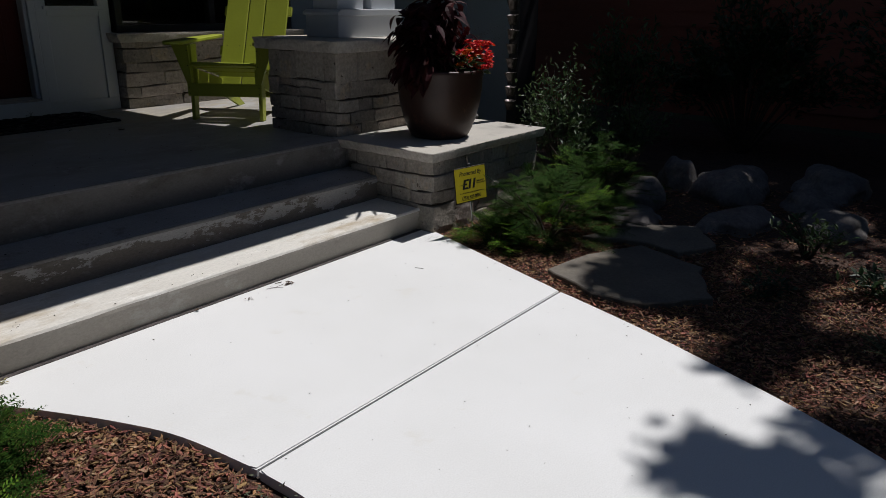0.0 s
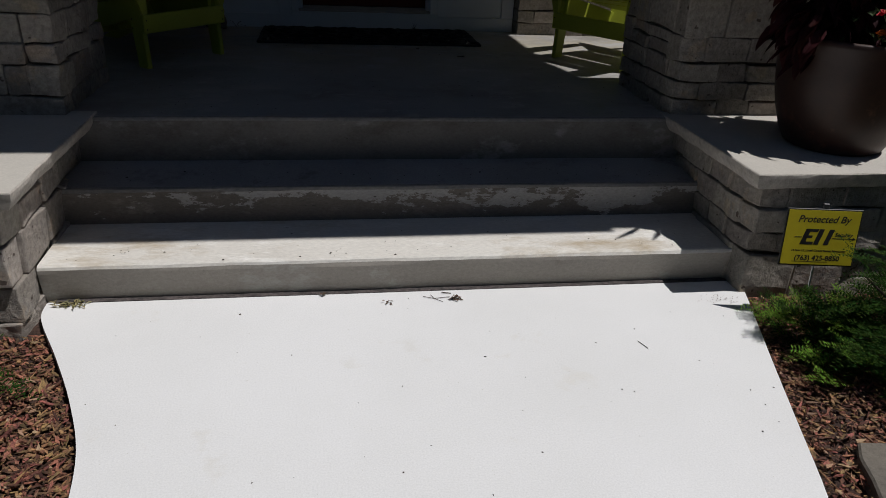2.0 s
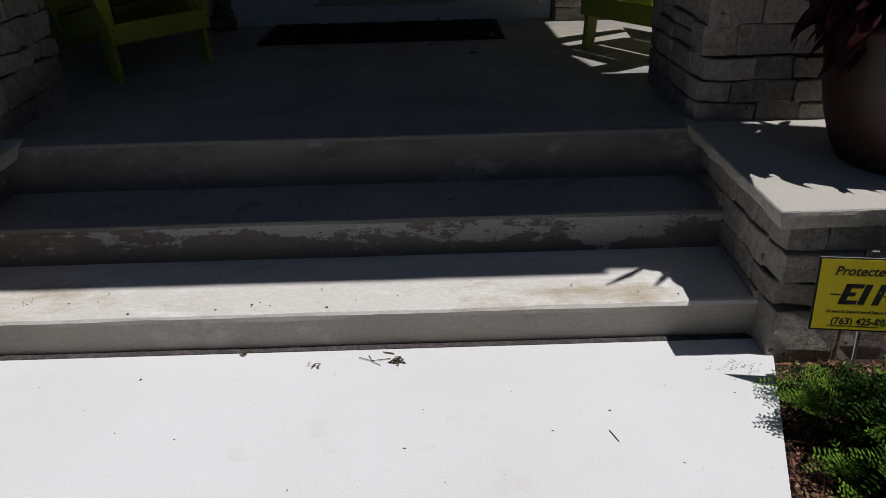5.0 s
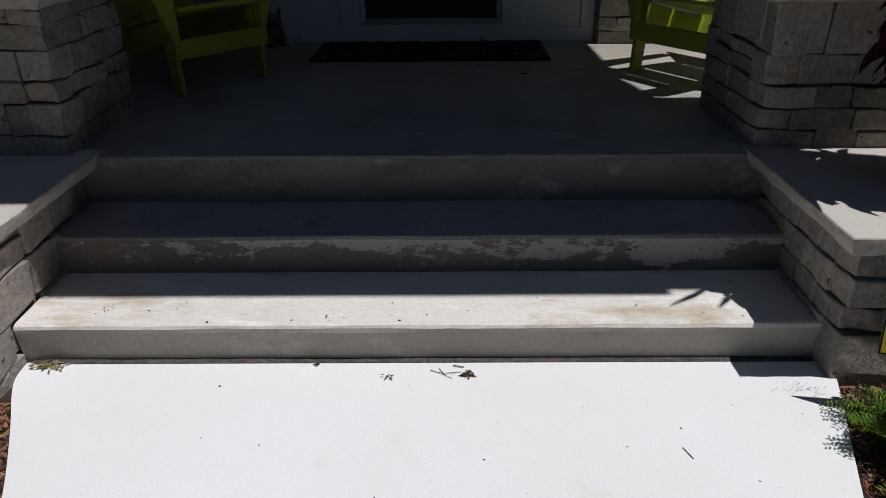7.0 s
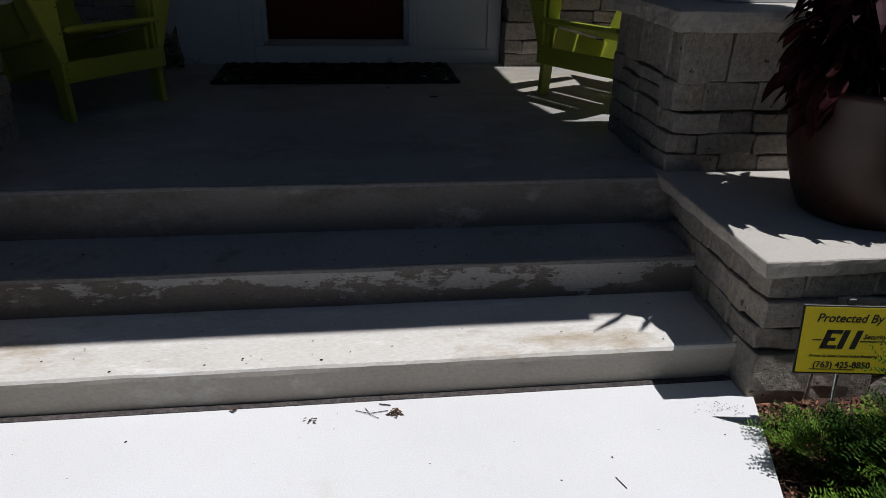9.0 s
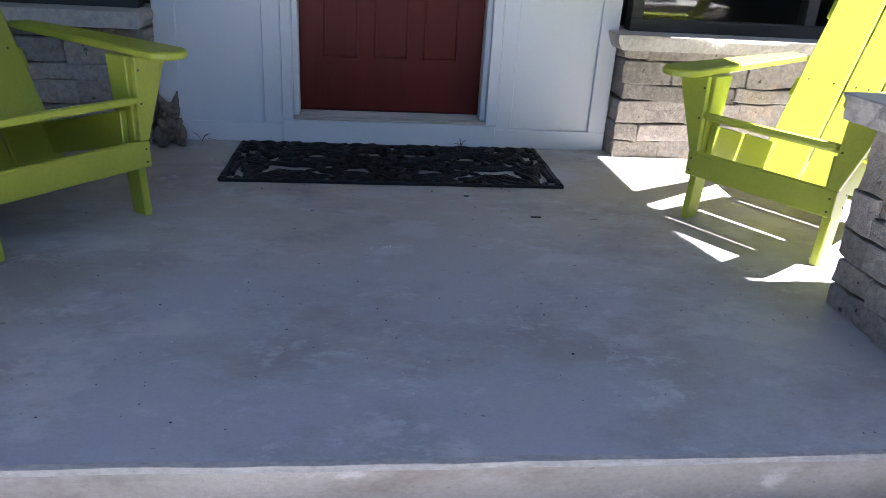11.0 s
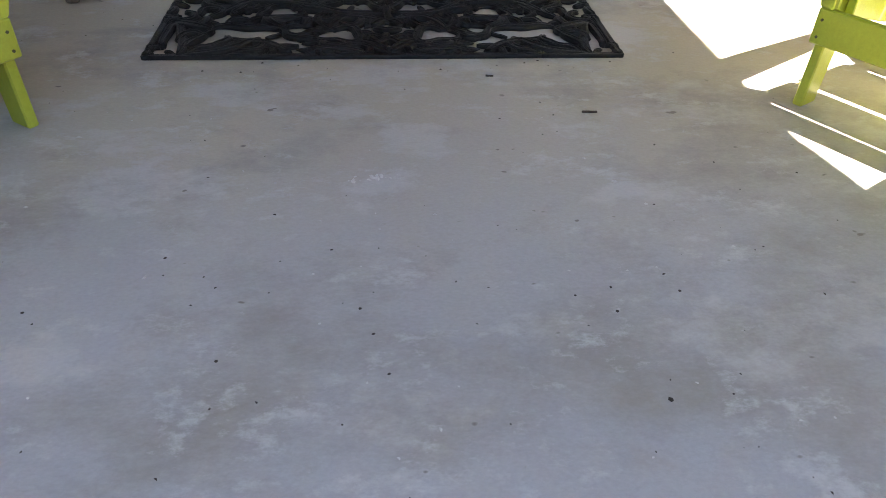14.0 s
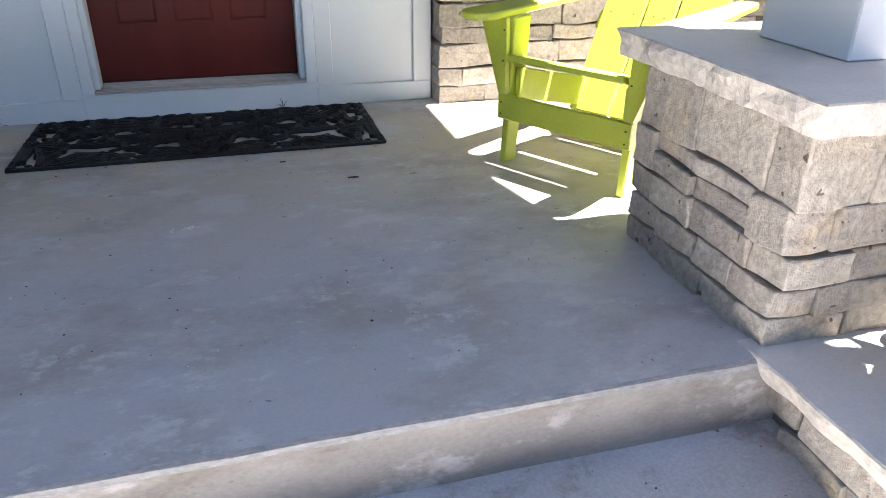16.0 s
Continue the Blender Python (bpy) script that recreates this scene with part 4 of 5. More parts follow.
def broad_leaf(soup, p, d, length, width, roll=0.0, droop=0.5):
    """A broad soft leaf in five curved sections, cupped along its rib."""
    s, u = frame_of(d, roll)
    d = d.normalized()
    pts, faces = [p], []
    for t, w in ((0.18, 0.62), (0.42, 1.0), (0.68, 0.8), (0.88, 0.38)):
        c = p + d * length * t - u * droop * length * t * t
        pts += [c + s * width * w / 2 + u * 0.14 * width * w, c, c - s * width * w / 2 + u * 0.14 * width * w]
    pts.append(p + d * length * 0.97 - u * droop * length)
    for a in (1, 4, 7):
        faces += [(a, a + 1, a + 4, a + 3), (a + 1, a + 2, a + 5, a + 4)]
    faces += [(0, 2, 1), (0, 3, 2), (10, 11, 13), (11, 12, 13)]
    soup.add(pts, faces)


def needles(soup, p, d, length, needle, rr, count, s, u, bend):
    """A straight twig with two ranks of flat needles."""
    q = p + d * length + bend
    soup.add([p + s * 0.0011, p - s * 0.0011, q], [(0, 1, 2)])
    for i in range(count):
        t = (i + 0.5) / count
        c = p + d * length * t + bend * t * t
        nl = needle * (1.0 if t < 0.6 else 1.45 - 0.75 * t)
        for sg in (-1, 1):
            dd = (s * sg + d * rr.uniform(0.25, 0.6) + u * rr.uniform(-0.05, 0.4)).normalized()
            w = d * 0.0034
            m = c + dd * nl * 0.55
            soup.add([c, m - w, m + w, c + dd * nl], [(0, 1, 2), (1, 3, 2)])


def sprig(soup, p, d, length, needle, rr):
    """A flat yew spray: a main shoot with short side twigs."""
    s, u = frame_of(d, rr.uniform(-0.4, 0.4))
    d = d.normalized()
    bend = Vector((0, 0, -1)) * rr.uniform(0.05, 0.3) * length
    needles(soup, p, d, length, needle, rr, max(6, int(length / 0.011)), s, u, bend)
    for i in range(3):
        t = 0.22 + 0.2 * i + rr.uniform(-0.05, 0.05)
        c = p + d * length * t + bend * t * t
        for sg in (-1, 1):
            if rr.random() < 0.85:
                dd = (d * 0.9 + s * sg * rr.uniform(0.7, 1.1) + u * rr.uniform(-0.1, 0.25)).normalized()
                ln = length * rr.uniform(0.28, 0.48) * (1.1 - 0.5 * t)
                s2 = (s * 0.7 - d * sg * 0.6).normalized()
                needles(soup, c, dd, ln, needle * 0.85, rr, max(4, int(ln / 0.011)), s2, u, bend * 0.15)


def yew_bush(name, centre, size, count, seed, label, needle=0.024, tip=0.3, length=(0.10, 0.18), out=0.6, shoots=()):
    rr = random.Random(seed)
    bush = thing(name, pose(*centre), label, "shrub", "evergreen shrubs by the walk")
    body, tips = Soup(), Soup()
    bm = bmesh.new()
    for i in range(14):
        a = rr.uniform(0, 2 * math.pi)
        e = Vector((math.cos(a) * size[0] * 0.7, math.sin(a) * size[1] * 0.7, size[2] * rr.uniform(0.35, 0.85)))
        tube([(0, 0, -0.03), e * 0.45 + Vector((0, 0, 0.03)), e], [0.012, 0.008, 0.003], 5, bm)
    part("branchwork", bm, BARK, bush, "brown woody stems")
    for i in range(count):
        a = rr.uniform(0, 2 * math.pi)
        k = rr.random() ** 0.45
        zz = rr.random() ** 0.8
        lump = 0.8 + 0.5 * noise.noise((math.cos(a) * 1.7 + seed, math.sin(a) * 1.7, zz * 2.5))
        rad = math.sqrt(max(0.0, 1 - (zz * 0.92) ** 2)) * k * lump
        p = Vector((math.cos(a) * size[0] * rad, math.sin(a) * size[1] * rad, size[2] * zz * lump * (0.55 + 0.45 * (1 - rad * 0.6))))
        d = Vector((math.cos(a) * out, math.sin(a) * out, rr.uniform(-0.3, 0.25) + 0.3 * zz)) + Vector((rr.uniform(-.8, .8), rr.uniform(-.8, .8), rr.uniform(-.2, .2)))
        young = k > 0.8 and rr.random() < tip
        sprig(tips if young else body, p, d, rr.uniform(*length), needle, rr)
    for p, d, ln in shoots:
        sprig(tips, Vector(p), Vector(d), ln, needle, rr)
    body.ob("foliage", YEW, bush)
    tips.ob("young_growth", YEW_TIP, bush, "bright yellow-green new shoots")
    return bush


def leaf_bush(name, centre, size, count, leaf_size, material, seed, label, category="shrub", group="", flowers=0):
    rr = random.Random(seed)
    bush = thing(name, pose(*centre), label, category, group)
    soup = Soup()
    bm = bmesh.new()
    twigs = []
    for i in range(max(9, count // 60)):
        a = rr.uniform(0, 2 * math.pi)
        k = rr.random() ** 0.6
        e = Vector((math.cos(a) * size[0] * k, math.sin(a) * size[1] * k, size[2] * (1 - 0.45 * k * k) * rr.uniform(0.6, 1.1)))
        mid = e * 0.5 + Vector((0, 0, 0.12 * size[2]))
        tube([(0, 0, -0.04), mid, e], [0.009, 0.006, 0.002], 5, bm)
        twigs.append((mid, e))
    part("branchwork", bm, BARK, bush, "thin woody stems")
    for i in range(count):
        mid, e = rr.choice(twigs)
        t = rr.random()
        p = mid.lerp(e, t) * rr.uniform(0.8, 1.05) + Vector((rr.gauss(0, .05), rr.gauss(0, .05), rr.gauss(0, .04)))
        d = Vector((rr.uniform(-1, 1), rr.uniform(-1, 1), rr.uniform(-0.3, 0.7))) + (e - mid).normalized() * 0.5
        leaf(soup, p, d, leaf_size * rr.uniform(0.6, 1.25), leaf_size * rr.uniform(0.3, 0.45), rr.uniform(-0.7, 0.7))
    soup.ob("foliage", material, bush)
    if flowers:
        fl = Soup()
        for i in range(flowers):
            mid, e = rr.choice(twigs)
            c = e * rr.uniform(0.95, 1.05)
            for k in range(5):
                a = k * 1.2566
                leaf(fl, c, Vector((math.cos(a), math.sin(a), 0.4)), 0.018, 0.014)
        fl.ob("pale_bloom", GREY_LEAF, bush, "small pale flowers")
    return bush


# evergreen shrub beside the cheek wall, and the one by the west edge of the walk
yew_bush("yew_shrub", (3.92, 2.30, -0.05), (0.52, 0.44, 0.44), 240, 3, "low feathery green yew shrub beside the stone wall", out=1.1, length=(0.16, 0.28), tip=0.14)
yew_bush("yew_shrub", (3.58, 2.46, -0.05), (0.19, 0.23, 0.22), 105, 4, "small bright green yew shrub below the yellow sign", tip=0.5,
         shoots=(((-0.06, 0.16, 0.06), (-1, 0.35, 0.35), 0.20), ((-0.08, 0.05, 0.08), (-1, 0.05, 0.45), 0.21), ((-0.10, -0.10, 0.06), (-1, -0.15, 0.3), 0.18), ((-0.08, -0.02, 0.12), (-0.7, 0.5, 0.9), 0.20),
                 ((-0.10, 0.06, 0.10), (-0.6, 0.2, 0.8), 0.16), ((-0.10, -0.24, 0.05), (-1, -0.1, 0.35), 0.20), ((-0.12, 0.20, 0.03), (-1, 0.2, 0.25), 0.15)))
yew_bush("yew_shrub", (4.72, 2.42, -0.05), (0.5, 0.46, 0.55), 230, 5, "feathery green yew shrub in shade", tip=0.08, out=1.0, length=(0.14, 0.24))
yew_bush("yew_shrub", (0.42, 2.36, -0.05), (0.44, 0.38, 0.38), 420, 6, "dark green yew shrub spreading over mulch", tip=0.05, needle=0.024, length=(0.12, 0.22), out=0.9)
leaf_bush("leafy_shrub", (5.25, 2.95, -0.05), (0.70, 0.55, 0.98), 2300, 0.055, SHRUB, 11, "leafy green shrub with pale flower specks", group="leafy shrubs", flowers=24)
leaf_bush("leafy_shrub", (5.75, 2.60, -0.05), (0.6, 0.5, 0.80), 1700, 0.055, SHRUB, 12, "leafy green shrub with pale flower specks", group="leafy shrubs", flowers=14)
leaf_bush("leafy_shrub", (6.5, 3.05, -0.05), (0.5, 0.45, 1.5), 1700, 0.07, SHRUB, 13, "tall leafy green shrub by the side building", group="leafy shrubs")
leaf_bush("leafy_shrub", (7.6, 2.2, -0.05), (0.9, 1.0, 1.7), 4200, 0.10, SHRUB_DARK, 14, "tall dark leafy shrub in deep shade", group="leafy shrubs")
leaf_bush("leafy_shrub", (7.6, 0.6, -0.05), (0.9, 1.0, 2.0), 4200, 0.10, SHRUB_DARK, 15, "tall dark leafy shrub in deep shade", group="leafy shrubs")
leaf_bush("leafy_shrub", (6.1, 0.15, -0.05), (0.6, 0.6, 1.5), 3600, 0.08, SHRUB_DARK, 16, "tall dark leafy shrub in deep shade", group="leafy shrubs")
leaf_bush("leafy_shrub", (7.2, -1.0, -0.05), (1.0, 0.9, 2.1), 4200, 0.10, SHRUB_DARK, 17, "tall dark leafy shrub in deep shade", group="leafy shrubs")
leaf_bush("garden_plant", (4.55, 0.92, -0.05), (0.17, 0.17, 0.30), 190, 0.06, SHRUB, 18, "small broad-leaved plant in mulch", "plant", "small plants in the bed")
leaf_bush("garden_plant", (4.05, 0.45, -0.05), (0.22, 0.2, 0.16), 170, 0.06, SHRUB_DARK, 19, "small dark low plant in mulch", "plant", "small plants in the bed")
leaf_bush("garden_plant", (3.72, 0.95, -0.05), (0.16, 0.16, 0.10), 120, 0.05, SHRUB_DARK, 20, "small dark low plant in mulch", "plant", "small plants in the bed")
leaf_bush("garden_plant", (1.0, 1.58, -0.05), (0.15, 0.12, 0.06), 420, 0.016, GREY_LEAF, 21, "mat of grey-green groundcover at the walk edge", "plant", "small plants in the bed")


def grass_tuft(centre, count, height, seed, label):
    rr = random.Random(seed)
    g = thing("grass_tuft", pose(*centre), label, "grass", "grass tufts")
    soup = Soup()
    for i in range(count):
        a = rr.uniform(0, 6.28)
        d = Vector((math.cos(a), math.sin(a), rr.uniform(0.5, 1.6)))
        leaf(soup, Vector((rr.gauss(0, .015), rr.gauss(0, .015), 0)), d, height * rr.uniform(0.6, 1.2), 0.006, droop=0.5)
    soup.ob("grass_clump", SHRUB, g)


grass_tuft((3.35, 0.30, -0.05), 40, 0.26, 51, "thin arching grass tuft in mulch")
grass_tuft((3.95, -0.05, -0.05), 50, 0.3, 52, "thin arching grass tuft in mulch")
weed = thing("weed", pose(0.90, 2.925, 0.0), "small wilted pale weed in the step corner", "weed")
soup = Soup()
rr = random.Random(61)
for i in range(60):
    a = rr.uniform(0, 6.28)
    leaf(soup, Vector((rr.gauss(0, .026), rr.gauss(0, .010), 0.004)), Vector((math.cos(a), math.sin(a), rr.uniform(0.0, 0.7))), rr.uniform(0.014, 0.032), 0.008)
soup.ob("foliage", DRY_LEAF, weed)

# ---------------------------------------------------------------- trees that shade the east bed and the walk's edge


def tree(base, trunk, crown, seed, label, clumps=60, per=46, leaf_size=0.13, extra=()):
    rr = random.Random(seed)
    t = thing("tree", pose(*base), label, "tree", "shade trees")
    bm = bmesh.new()
    top = Vector(crown[0]) - Vector(base)
    pts = [Vector((0, 0, -0.1)), Vector((top.x * 0.1, top.y * 0.1, top.z * 0.3)), Vector((top.x * 0.45, top.y * 0.45, top.z * 0.7)), top]
    tube(pts, [trunk, trunk * 0.8, trunk * 0.5, trunk * 0.15], 12, bm)
    ends, small = [], []
    for i in range(clumps):
        while True:
            q = Vector((rr.uniform(-1, 1), rr.uniform(-1, 1), rr.uniform(-1, 1)))
            if 0.15 < q.length < 1:
                break
        e = top + Vector((q.x * crown[1][0], q.y * crown[1][1], q.z * crown[1][2]))
        ends.append(e)
        if i % 2 == 0:
            s = pts[1].lerp(pts[3], rr.uniform(0.3, 0.95))
            tube([s, s.lerp(e, 0.5) + Vector((0, 0, 0.15)), e], [trunk * 0.28, trunk * 0.14, 0.008], 6, bm)
    for c, size, n in extra:
        c = Vector(c) - Vector(base)
        tube([pts[2], pts[2].lerp(c, 0.5) + Vector((0, 0, 0.3)), c], [trunk * 0.35, trunk * 0.2, 0.015], 6, bm)
        small += [c + Vector((rr.uniform(-1, 1) * size[0], rr.uniform(-1, 1) * size[1], rr.uniform(-1, 1) * size[2])) for k in range(n)]
    part("trunk", bm, BARK, t)
    soup = Soup()
    for e in ends + small:
        sp = rr.uniform(0.16, 0.38) if len(ends) and e not in small else rr.uniform(0.05, 0.09)
        fine = 0.55 if e in small else 1.0
        for k in range(int(per / fine)):
            p = e + Vector((rr.gauss(0, sp), rr.gauss(0, sp), rr.gauss(0, sp * 0.7)))
            leaf(soup, p, Vector((rr.uniform(-1, 1), rr.uniform(-1, 1), rr.uniform(-0.8, 0.3))), fine * leaf_size * rr.uniform(0.7, 1.3), fine * leaf_size * rr.uniform(0.5, 0.8), rr.uniform(-1, 1))
    soup.ob("crown", TREE_LEAF, t)
    return t


tree((11.5, -3.2, -0.07), 0.22, ((9.1, -2.55, 9.0), (2.9, 1.9, 1.3)), 71, "tall leafy shade tree over the planting bed", 190, 60, 0.2,
     extra=(((7.02, 0.80, 7.0), (0.36, 0.20, 0.2), 12), ((7.9, 0.45, 7.0), (0.5, 0.3, 0.3), 10), ((6.50, 0.62, 7.0), (0.30, 0.24, 0.2), 12), ((7.45, 0.95, 7.0), (0.4, 0.25, 0.2), 9), ((6.30, 0.72, 7.0), (0.12, 0.17, 0.15), 6),
            ((5.38, -0.20, 8.0), (0.07, 0.09, 0.1), 3), ((5.57, -0.36, 8.0), (0.08, 0.06, 0.1), 2), ((5.48, -0.52, 8.0), (0.10, 0.05, 0.1), 2), ((5.95, -0.52, 8.0), (0.06, 0.05, 0.1), 2),
            ((6.20, -0.10, 8.0), (0.03, 0.06, 0.1), 2), ((5.66, -0.82, 8.0), (0.12, 0.06, 0.1), 3), ((5.88, -0.98, 8.0), (0.12, 0.08, 0.1), 4), ((6.66, 0.18, 8.0), (0.12, 0.12, 0.1), 4),
            ((6.62, -0.14, 8.0), (0.10, 0.10, 0.1), 4), ((6.66, -0.45, 8.0), (0.14, 0.06, 0.1), 3), ((7.32, 0.02, 8.0), (0.22, 0.10, 0.1), 6), ((7.0, -0.02, 8.0), (0.14, 0.08, 0.1), 4)))
tree((12.6, 3.6, -0.07), 0.22, ((10.9, 1.5, 9.0), (2.3, 2.0, 1.5)), 72, "tall leafy shade tree behind the neighbouring house", 130, 60, 0.2)
tree((12.0, 1.2, -0.07), 0.22, ((10.0, 0.5, 7.6), (2.3, 1.7, 1.5)), 77, "tall leafy shade tree over the planting bed", 60, 46, 0.2)
# Trees 73 to 76 are added out of view to block sky light.
tree((-6.0, -9.0, -0.07), 0.3, ((-5.0, -8.5, 8.0), (4.5, 3.5, 3.0)), 73, "unseen leafy tree added before the garden to block sky light", 130, 60, 0.3)
tree((-10.5, -2.0, -0.07), 0.3, ((-9.6, -1.5, 6.5), (3.6, 4.2, 3.6)), 75, "unseen leafy tree added before the garden to block sky light", 150, 60, 0.32)
tree((-0.5, -13.0, -0.07), 0.3, ((-0.8, -12.0, 7.0), (4.5, 3.0, 3.8)), 76, "unseen leafy tree added before the garden to block sky light", 150, 60, 0.32)
# Hedge forms added beyond the view, shutting low sky light out of the porch.
for nm, a, b in (("hedge_south", (-13.0, -9.8), (10.5, -9.8)), ("hedge_west", (-12.8, -9.0), (-12.8, 8.0))):
    bm = bmesh.new()
    n, rows = 120, []
    for i in range(n + 1):
        c = Vector(a).lerp(Vector(b), i / n)
        side_v = Vector((b[1] - a[1], a[0] - b[0])).normalized()
        row = []
        for k, (o, z) in enumerate(((-0.7, -0.07), (-0.8, 1.2), (-0.7, 2.6), (-0.3, 3.3), (0.3, 3.3), (0.7, 2.6), (0.8, 1.2), (0.7, -0.07))):
            w = 0.16 * noise.noise((i * 0.7, k * 1.3, a[0])) + 0.10 * noise.noise((i * 2.3, k * 2.9, a[1]))
            row.append(bm.verts.new((c.x + side_v.x * (o + w), c.y + side_v.y * (o + w), z + (w * 1.5 if z > 0 else 0))))
        rows.append(row)
    for p, q in zip(rows, rows[1:]):
        for k in range(7):
            bm.faces.new((p[k], p[k + 1], q[k + 1], q[k]))
    bm.faces.new(rows[0])
    bm.faces.new(rows[-1])
    solo(nm, bm, SHRUB_DARK, "unseen dark hedge form added to block low sky light", "hedge", "structure")
tree((4.0, -11.0, -0.07), 0.3, ((3.5, -10.0, 8.5), (4.5, 3.5, 3.2)), 74, "unseen leafy tree added before the garden to block sky light", 130, 60, 0.3)

# ---------------------------------------------------------------- flower pot
pot = thing("flower_pot", pose(3.905, 3.175, 0.512), "large glazed brown pot planted with burgundy foliage and red flowers", "flower pot")
prof = [(0.172, 0.0), (0.190, 0.008), (0.218, 0.06), (0.247, 0.14), (0.268, 0.23), (0.280, 0.32), (0.283, 0.40), (0.289, 0.42), (0.290, 0.437), (0.281, 0.446), (0.266, 0.44), (0.258, 0.40)]
part("body", lathe(prof, 56), POT, pot, smooth=True)
part("soil", lathe([(0.256, 0.395), (0.256, 0.40), (0.05, 0.415)], 30), SOIL, pot)
rr = random.Random(81)
cole, reds, greens, grass = Soup(), Soup(), Soup(), Soup()
bm = bmesh.new()
for i in range(44):
    a = rr.uniform(0, 6.28)
    k = rr.uniform(0.1, 1.0)
    e = Vector((math.cos(a) * 0.24 * k - 0.03, math.sin(a) * 0.22 * k + 0.06, rr.uniform(0.55, 0.88)))
    tube([(e.x * 0.4, e.y * 0.4, 0.40), e * 0.8 + Vector((0, 0, 0.08)), e], [0.005, 0.004, 0.003], 5, bm)
    for j in range(20):
        aa = rr.uniform(0, 6.28)
        p = e + Vector((rr.gauss(0, .03), rr.gauss(0, .03), rr.uniform(-0.22, 0.03)))
        broad_leaf(cole, p, Vector((math.cos(aa), math.sin(aa), rr.uniform(-0.5, 0.3))), rr.uniform(0.08, 0.14), rr.uniform(0.036, 0.056), rr.uniform(-.4, .4), droop=rr.uniform(0.4, 0.9))
for i in range(16):          # leaves hanging over the rim on the house side
    p = Vector((-0.25 + rr.gauss(0, .02), rr.uniform(-0.12, 0.10), rr.uniform(0.43, 0.56)))
    for j in range(5):
        broad_leaf(cole, p + Vector((rr.gauss(0, .02), rr.gauss(0, .02), rr.gauss(0, .03))), Vector((-0.8, rr.uniform(-.5, .5), rr.uniform(-0.9, -0.1))), rr.uniform(0.09, 0.14), 0.05, rr.uniform(-.4, .4), droop=0.5)
part("branchwork", bm, COLEUS, pot)
cole.ob("burgundy_foliage", COLEUS, pot, "dark burgundy drooping leaves")


def bloom(soup, c, r, petals=9):
    for k in range(petals):
        a = rr.uniform(0, 6.28)
        d = Vector((math.cos(a), math.sin(a), rr.uniform(-0.2, 0.9)))
        leaf(soup, c, d, r * rr.uniform(0.8, 1.2), r * rr.uniform(0.8, 1.1), rr.uniform(-1, 1), fold=0.1)


for i in range(240):
    a = rr.gauss(-0.55, 0.42)
    k = rr.uniform(0.17, 0.34)
    c = Vector((math.cos(a) * k, math.sin(a) * k, rr.uniform(0.43, 0.61)))
    bloom(reds, c, 0.026)
for i in range(11):
    head = Soup()
    a = -2.0 + i * 0.13 + rr.gauss(0, 0.05)
    c = Vector((math.cos(a) * 0.25, math.sin(a) * 0.25, rr.uniform(0.46, 0.58)))
    for k in range(3):
        bloom(head, c + Vector((rr.gauss(0, .006), rr.gauss(0, .006), 0.004 * k)), 0.026, 10)
    head.ob("orange_bloom", ORANGE_PETAL, pot, "orange flower head")
# Two plumes added above the view to cast stem shadows on the bottom step.
for line in (((-0.02, 0.0, 0.42), (-0.11, -0.06, 0.9), (-0.124, -0.147, 1.135), (-0.13, -0.24, 1.34), (-0.132, -0.318, 1.535)),
             ((0.02, 0.0, 0.42), (-0.03, -0.08, 0.9), (-0.032, -0.165, 1.135), (-0.02, -0.26, 1.33), (-0.001, -0.333, 1.485))):
    part("grass_plume", tube(line, [0.003, 0.0025, 0.004, 0.013, 0.004], 7), COLEUS, pot, "slender plume out of view, added to cast a stem shadow")
for i in range(130):
    a = rr.gauss(-0.9, 0.9)
    r0 = rr.uniform(0.12, 0.30)
    leaf(greens, Vector((math.cos(a) * r0, math.sin(a) * r0, rr.uniform(0.42, 0.56))), Vector((math.cos(a), math.sin(a), rr.uniform(-.4, .7))), rr.uniform(0.04, 0.07), 0.035, rr.uniform(-1, 1))
for i in range(36):
    a = rr.uniform(-1.4, 0.9)
    tube_p = [Vector((0.05, 0.0, 0.42))]
    e = Vector((math.cos(a) * rr.uniform(0.2, 0.42), math.sin(a) * rr.uniform(0.2, 0.42), rr.uniform(0.6, 0.85)))
    leaf(grass, Vector((0.06, 0, 0.5)), e - Vector((0.06, 0, 0.5)), (e - Vector((0.06, 0, 0.5))).length, 0.006, droop=0.35)
reds.ob("red_bloom", RED_PETAL, pot, "cluster of bright red flowers")
greens.ob("green_foliage", SHRUB, pot, "green flower leaves")
grass.ob("trailing_grass", COLEUS, pot, "thin arching dark grass")

# ---------------------------------------------------------------- yard sign


def text_mesh(words, size, shear=0.0, bold=0.0):
    cu = bpy.data.curves.new("lettering", 'FONT')
    cu.body, cu.size, cu.shear, cu.offset = words, size, shear, bold
    cu.align_x = 'CENTER'
    cu.extrude = 0.0002
    tmp = new("lettering", cu)
    me = bpy.data.meshes.new_from_object(tmp.evaluated_get(bpy.context.evaluated_depsgraph_get()))
    bpy.data.objects.remove(tmp)
    bpy.data.curves.remove(cu)
    return me


sign = thing("yard_sign", pose(3.5765, 2.632, 0, -8, 0, -8), "yellow security yard sign with black print on a stake", "sign")
SW, SZ0, SZ1 = 0.1385, 0.208, 0.424
board = part("board", box(-SW, SW, 0.0, 0.004, SZ0, SZ1, 0.0015), BLACK, sign, "black-edged sign board")
part("face", box(-SW + 0.006, SW - 0.006, -0.0022, -0.0002, SZ0 + 0.006, SZ1 - 0.006, 0), YELLOW, board, "yellow printed face")
